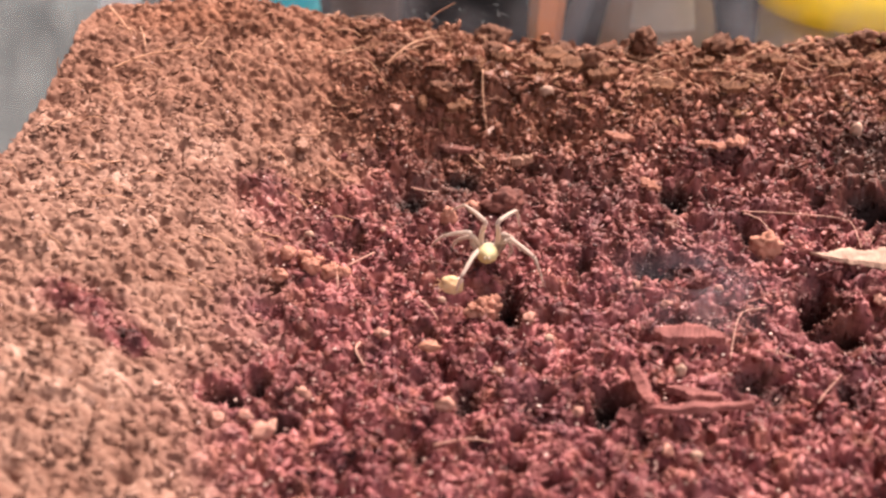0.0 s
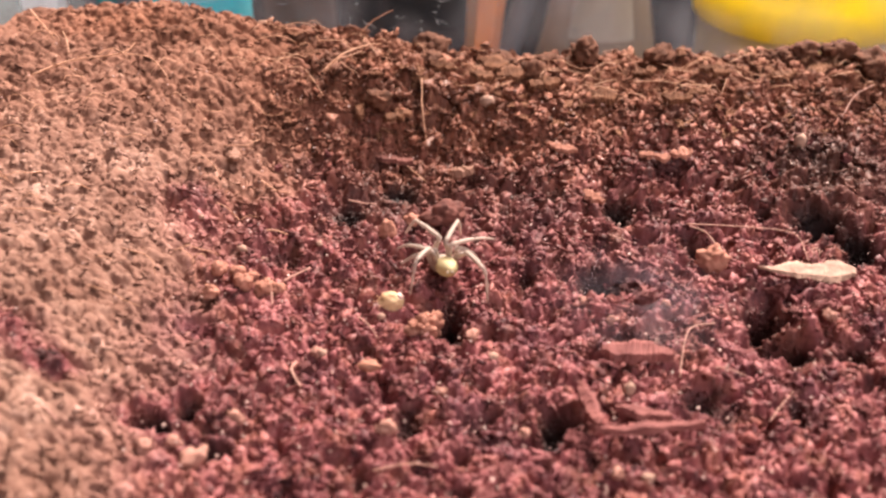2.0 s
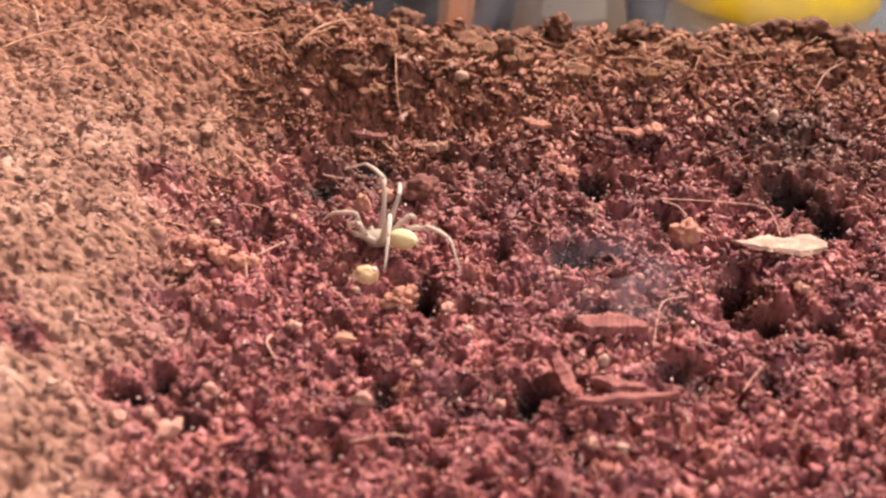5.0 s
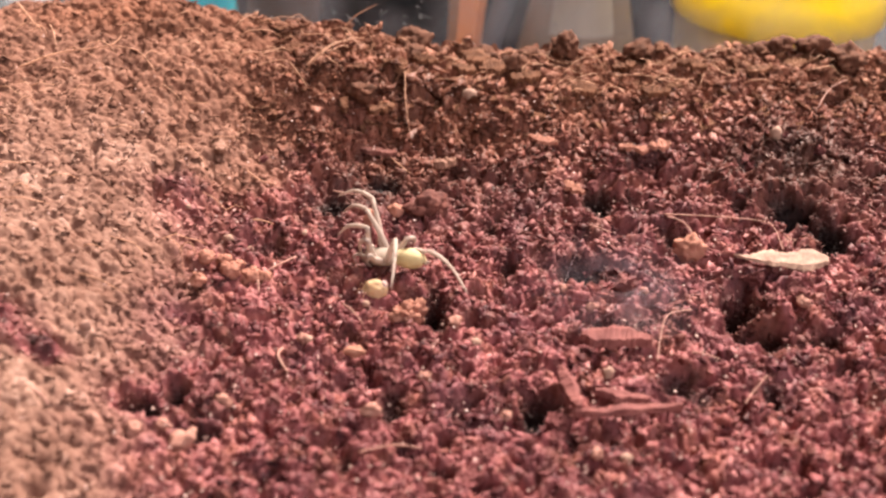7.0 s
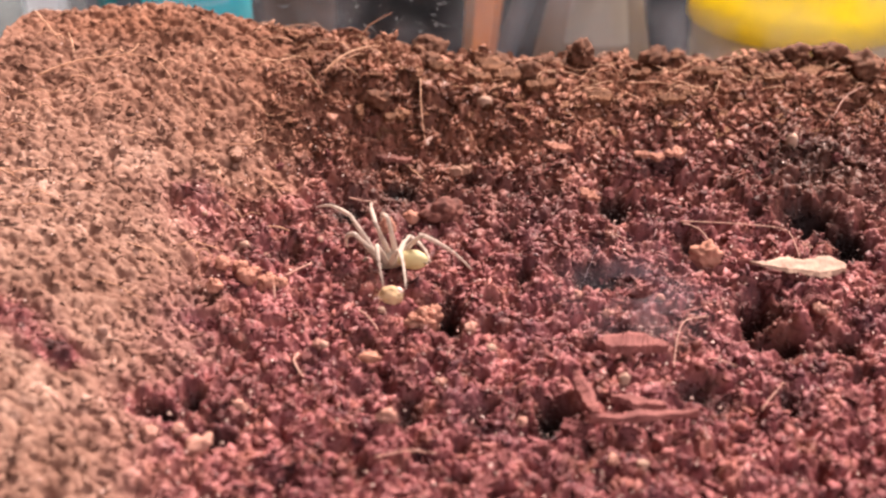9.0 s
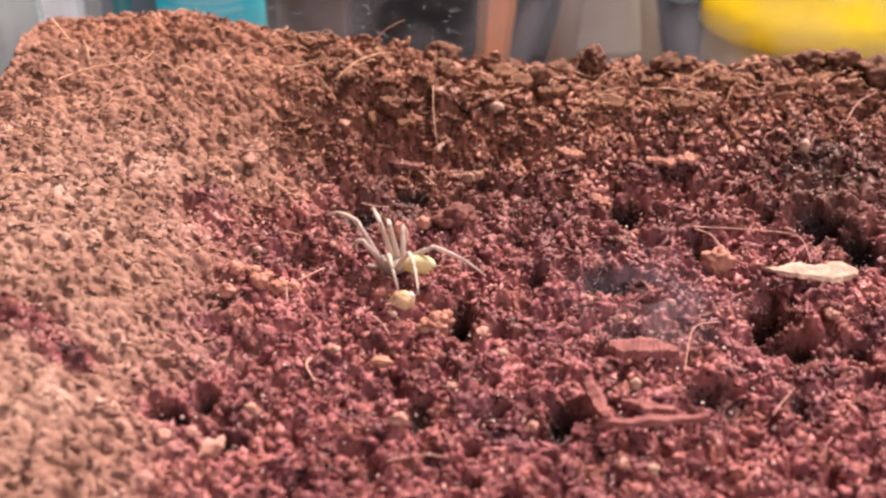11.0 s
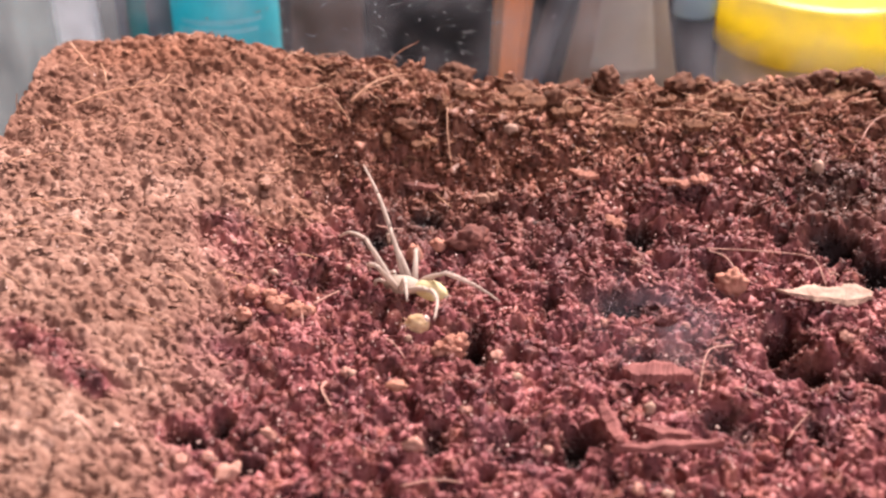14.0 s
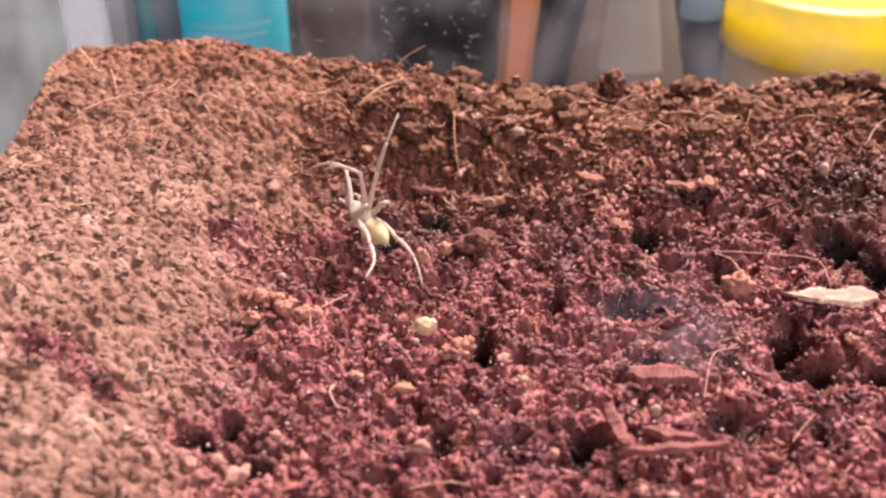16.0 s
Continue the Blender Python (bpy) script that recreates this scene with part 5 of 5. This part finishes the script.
FOOT_L4 = [
    (0, -0.0033, -0.0222, -0.0004, -34, 97), (0.5, -0.0033, -0.0237, -0.0013, -32, 84), (1, -0.0015, -0.0220, 0.0021, -27, 105),
    (1.5, -0.0015, -0.0218, 0.0018, -23, 86), (2.5, -0.0015, -0.0217, 0.0017, -18, 98), (3.5, -0.0013, -0.0222, 0.0017, -18, 101),
    (5.8, -0.0015, -0.0267, 0.0046, -24), (6.5, -0.0015, -0.0279, 0.0056, -24), (7, -0.0017, -0.0287, 0.0056, -24),
    (7.5, -0.0018, -0.0279, 0.0059, -18), (8, -0.0018, -0.0279, 0.0059, -18), (8.5, -0.0018, -0.0279, 0.0059, -18),
    (11, -0.0017, -0.0277, 0.0056, -24), (11.5, -0.0017, -0.0277, 0.0056, -24), (12, -0.0018, -0.0286, 0.0062, -30),
    (12.5, -0.0017, -0.0292, 0.0065, -36), (13, -0.0017, -0.0292, 0.0066, -36), (13.5, -0.0017, -0.0292, 0.0066, -36),
    (14.2, -0.0014, -0.0297, 0.0066, -78), (14.5, -0.0016, -0.0275, 0.0053, -90), (14.8, -0.0016, -0.0268, 0.0047, -108),
    (15, -0.0017, -0.0256, 0.0043, -114), (15.2, -0.0016, -0.0248, 0.0037, -120), (15.5, -0.0022, -0.0233, 0.0040, -120),
    (15.7, -0.0105, -0.0073, 0.0004, -48), (16, -0.0108, -0.0167, 0.0047, -120),
]
FOOT_R1 = [
    (0, 0.0047, -0.0091, 0.0017, 5, 44), (0.5, 0.0049, -0.0088, 0.0019, 7, 44), (1, 0.0054, -0.0078, 0.0015, -4, 44),
    (1.5, 0.0049, -0.0078, 0.0017, -3, 45), (2.5, 0.0045, -0.0083, 0.0014, -6, 63), (3.5, 0.0046, -0.0081, 0.0021, -6, 61),
    (5.8, -0.0105, 0.0004, 0.0015, 12), (6.5, -0.0092, -0.0026, 0.0007, -12), (7, -0.0088, -0.0027, 0.0031, -6),
    (7.5, -0.0088, -0.0027, 0.0031, -6), (8, -0.0057, -0.0054, 0.0045, -36), (8.5, -0.0065, -0.0054, 0.0045, -36),
    (11, -0.0080, -0.0051, 0.0042, -30), (11.5, -0.0080, -0.0051, 0.0042, -30), (12, -0.0108, -0.0012, 0.0094, -30),
    (12.5, -0.0143, -0.0022, 0.0075, -36), (13, -0.0166, -0.0041, 0.0055, -36), (13.5, -0.0158, -0.0034, 0.0075, -36),
    (14.2, -0.0090, -0.0025, 0.0132, -18), (14.5, -0.0147, -0.0009, 0.0055, -18), (14.8, -0.0150, -0.0005, 0.0073, -30),
    (15, -0.0163, 0.0009, 0.0062, -42), (15.2, -0.0143, -0.0025, 0.0107, -42), (15.5, -0.0174, 0.0022, 0.0110, -18),
    (15.7, -0.0189, 0.0018, 0.0115, -48), (16, -0.0180, 0.0056, 0.0086, -30),
]
FOOT_R2 = [
    (0, 0.0048, -0.0121, -0.0002, 33, 10), (0.5, 0.0066, -0.0120, 0.0008, 25, 28), (1, 0.0095, -0.0117, 0.0007, 28, 26),
    (1.5, 0.0086, -0.0108, 0.0016, 33, 25), (2.5, 0.0090, -0.0100, 0.0032, 26, 5), (3.5, 0.0056, -0.0094, 0.0011, 13, 23),
    (5.8, -0.0082, -0.0016, 0.0015, 0), (6.5, -0.0080, -0.0035, 0.0009, 12), (7, -0.0081, -0.0054, 0.0021, -24),
    (7.5, -0.0081, -0.0054, 0.0021, -24), (8, -0.0053, -0.0066, 0.0026, -24), (8.5, -0.0053, -0.0066, 0.0026, -24),
    (11, -0.0058, -0.0069, 0.0029, -24), (11.5, -0.0058, -0.0069, 0.0029, -24), (12, -0.0059, -0.0076, 0.0032, -24),
    (12.5, -0.0068, -0.0064, 0.0027, -36), (13, -0.0072, -0.0066, 0.0029, -36), (13.5, -0.0075, -0.0068, 0.0030, -36),
    (14.2, -0.0079, -0.0029, 0.0006, -24), (14.5, -0.0127, -0.0012, 0.0044, -30), (14.8, -0.0061, -0.0075, 0.0161, -24),
    (15, -0.0105, 0.0003, 0.0081, -24), (15.2, -0.0122, 0.0022, 0.0071, -18), (15.5, -0.0105, 0.0044, 0.0059, 6),
    (15.7, -0.0113, 0.0088, 0.0053, 12), (16, -0.0075, 0.0052, 0.0169, 12),
]
FOOT_R3 = [
    (0, 0.0032, -0.0142, 0.0000, 40, 24), (0.5, 0.0033, -0.0158, -0.0003, 33, 38), (1, 0.0078, -0.0133, 0.0006, 33, 31),
    (1.5, 0.0068, -0.0125, 0.0004, 38, 19), (2.5, 0.0071, -0.0122, 0.0006, 24, 11), (3.5, 0.0081, -0.0133, 0.0003, 33, 14),
    (5.8, 0.0017, -0.0109, 0.0010, 36), (6.5, 0.0016, -0.0125, 0.0020, 36), (7, 0.0010, -0.0125, 0.0017, 42),
    (7.5, 0.0010, -0.0125, 0.0017, 42), (8, 0.0016, -0.0149, 0.0004, -78), (8.5, 0.0016, -0.0149, 0.0004, -78),
    (11, -0.0034, -0.0084, 0.0002, -12), (11.5, -0.0034, -0.0084, 0.0002, -12), (12, -0.0034, -0.0082, 0.0006, -12),
    (12.5, -0.0033, -0.0081, 0.0006, -24), (13, -0.0036, -0.0080, 0.0008, -21), (13.5, -0.0038, -0.0080, 0.0009, -18),
    (14.2, -0.0039, -0.0067, 0.0006, -6), (14.5, -0.0033, -0.0091, 0.0015, -18), (14.8, -0.0038, -0.0062, 0.0007, -6),
    (15, -0.0045, -0.0060, 0.0023, -12), (15.2, -0.0046, -0.0041, 0.0011, -18), (15.5, -0.0057, -0.0013, 0.0007, -6),
    (15.7, -0.0086, 0.0035, 0.0032, 12), (16, -0.0089, 0.0017, 0.0049, 42),
]
FOOT_R4 = [
    (0, 0.0074, -0.0217, 0.0007, 26, 72), (0.5, 0.0075, -0.0224, 0.0008, 21, 74), (1, 0.0078, -0.0216, 0.0005, 22, 81), (1.5, 0.0074, -0.0211, 0.0004, 18, 90),
    (2.5, 0.0075, -0.0215, 0.0003, 20, 83), (3.5, 0.0075, -0.0219, 0.0003, 20, 87), (5.8, 0.0069, -0.0257, 0.0029, -24),
    (6.5, 0.0071, -0.0272, 0.0040, -12), (7, 0.0068, -0.0266, 0.0036, -12), (7.5, 0.0068, -0.0266, 0.0036, -12),
    (8, 0.0062, -0.0158, 0.0007, 36), (8.5, 0.0062, -0.0158, 0.0007, 36), (11, 0.0065, -0.0156, 0.0004, 42),
    (11.5, 0.0065, -0.0156, 0.0004, 42), (12, 0.0062, -0.0164, 0.0010, 42), (12.5, 0.0064, -0.0167, 0.0010, 42),
    (13, 0.0063, -0.0168, 0.0010, 42), (13.5, 0.0063, -0.0169, 0.0010, 42), (14.2, 0.0063, -0.0172, 0.0010, 48),
    (14.5, 0.0064, -0.0157, 0.0004, 48), (14.8, 0.0047, -0.0175, 0.0007, 36), (15, -0.0013, -0.0082, 0.0032, 36),
    (15.2, -0.0027, -0.0100, 0.0018, 48), (15.5, -0.0032, -0.0091, 0.0012, 54), (15.7, -0.0039, -0.0173, 0.0039, -18),
    (16, -0.0040, -0.0132, 0.0011, -30),
]
FEET = {"L1": FOOT_L1, "L2": FOOT_L2, "L3": FOOT_L3, "L4": FOOT_L4, "R1": FOOT_R1, "R2": FOOT_R2, "R3": FOOT_R3, "R4": FOOT_R4}


def turned(origin, ahead, above):
    """A pose at origin with x ahead and z as near above as may be."""
    x = ahead.normalized()
    y = above.cross(x).normalized()
    z = x.cross(y)
    m = Matrix((x, y, z)).transposed().to_4x4()
    m.translation = origin
    return m


def denser(rows, late=0.0, lifted=False):
    """Rows about a sixth of a second apart; in a long pause between rows a foot sets off late and takes one lifted step."""
    made = []
    for a, b in zip(rows, rows[1:]):
        steps = max(1, round((b[0] - a[0]) * 6))
        for k in range(steps):
            u = k / steps
            v = min(1, max(0, (u - 0.4 * late) / 0.6)) if b[0] - a[0] > 1.2 else u
            v = 0.5 * v + 0.5 * v * v * (3 - 2 * v)
            row = [a[0] + (b[0] - a[0]) * u] + [p + (q - p) * v for p, q in zip(a[1:], b[1:])]
            if lifted:
                row[3] += 0.2 * math.hypot(b[1] - a[1], b[2] - a[2]) * math.sin(math.pi * v)
            made.append(tuple(row))
    return made + [tuple(rows[-1])]


def leg_rows(leg, body):
    """Poses of the three joints of a leg that set its foot down where the rows say, bent at the ankle by the last number of a row or else by 18 degrees."""
    upper, shanks, feet = [], [], []
    femur, shin, toe = FEMUR[leg[1]], SHIN * SHANK[leg[1]], (1 - SHIN) * SHANK[leg[1]]
    whole = [row if len(row) == 6 else (*row, 18) for row in FEET[leg]]
    for (t, m), (_, x, y, z, swing, bend) in zip(body, denser(whole, (LEG_NAMES.index(leg) * 3 % 8) / 7, True)):
        bend = radians(bend)
        reach = math.sqrt(shin * shin + toe * toe + 2 * shin * toe * math.cos(bend))
        inv = m.inverted()
        flat = m.to_3x3() @ Vector((0, 1 if leg[0] == "L" else -1, 0))
        tip, root = inv @ Vector((x, y, z)), hip(leg)
        span = tip - root
        d = min(max(span.length, abs(reach - femur) + 0.0003), (femur + reach) * 0.988)
        way = span.normalized()
        lift = math.acos(max(-1, min(1, (femur ** 2 + d * d - reach ** 2) / (2 * femur * d))))
        raised = inv.to_3x3() @ (Vector((0, 0, 1)) + 0.25 * flat)
        raised = (raised - raised.dot(way) * way).normalized()
        raised = Matrix.Rotation(radians(swing), 3, way) @ raised
        knee = root + femur * (math.cos(lift) * way + math.sin(lift) * raised)
        end = root + way * d
        along = (end - knee).normalized()
        out = (raised - raised.dot(along) * along).normalized()
        rising = math.asin(min(1, toe * math.sin(bend) / reach))
        ankle = knee + shin * (math.cos(rising) * along + math.sin(rising) * out)
        thigh = (knee - root).normalized()
        a = turned(root, thigh, (raised - raised.dot(thigh) * thigh).normalized())
        upper.append((t, a))
        shanks.append((t, a.inverted() @ turned(knee, ankle - knee, out)))
        feet.append((t, a.inverted() @ turned(ankle, end - ankle, out)))
    return upper, shanks, feet


# ---- building ----
room()
desk()
tub()
yellow_jar()
cyan_bottle()
white_box()
dark_box()
pencil()
frosted_bottle()
slate_bottle()
soil_things()
silk(0.0248, -0.0215, 0.0120, 0.0150, 1.0)
dust()
fine_fibres()
pale_grains()
SPIDER, LEGS = spider()
GROUND = soil_bed()
crumbs("coarse_crumbs", "loose reddish-brown crumbs of coir lying on the soil", 900, 0.0005, 0.0010, 2, 11, SEEN, 0.6, 2.0, 0.2, dry=0.2)
crumbs("bank_flakes", "broad brown flakes of coir on the bank at the back", 2000, 0.0006, 0.0014, 0, 15, (-0.024, 0.0735, 0.006, REAR - 0.0010), 0.55, 1.8, 0.20, 0.22, 0.3, lean=1.7)
crumbs("crumbs", "reddish-brown crumbs of coir covering the soil", 20000, 0.00035, 0.00105, 0, 13, SEEN, 0.50, 1.8, 0.20, 0.22, dry=0.60, thin=0.4)
crumbs("slope_crumbs", "rough brown crumbs of coir clinging to the steep bank at the back", 3600, 0.0005, 0.0013, 1, 19, (-0.022, 0.0735, 0.007, 0.025), 0.65, 1.6, 0.10, 0.5, 0.1)
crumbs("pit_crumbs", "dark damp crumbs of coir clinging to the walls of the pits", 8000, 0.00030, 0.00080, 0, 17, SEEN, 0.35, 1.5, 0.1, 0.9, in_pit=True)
crumbs("fine_crumbs", "fine crumbs of coir strewn over the soil", 16000, 0.00018, 0.00045, 1, 12, SEEN, 0.45, 1.4, 0.30, 0.4, dry=0.4, thin=0.5)


single_pieces("flake", 280, 0.0009, 0.0021, 0, 51, (-0.020, 0.0735, 0.013, REAR - 0.0012), FLAKE_BROWN, GROUND, 16, 0.22)
single_pieces("crumb", 290, 0.0006, 0.0014, 2, 52, (-0.022, 0.066, -0.055, 0.010), CRUMB_RED, GROUND, 25, 0.10, 2.0)


def motions():
    body = [(t, pose(x, y, z, 0, 0, turn) @ pose(0, 0, 0, 0, -tilt, 0)) for t, x, y, z, tilt, turn in denser(BODY)]
    walk(SPIDER, body)
    for leg, joints in LEGS.items():
        for joint, rows in zip(joints, leg_rows(leg, body)):
            walk(joint, rows)


motions()
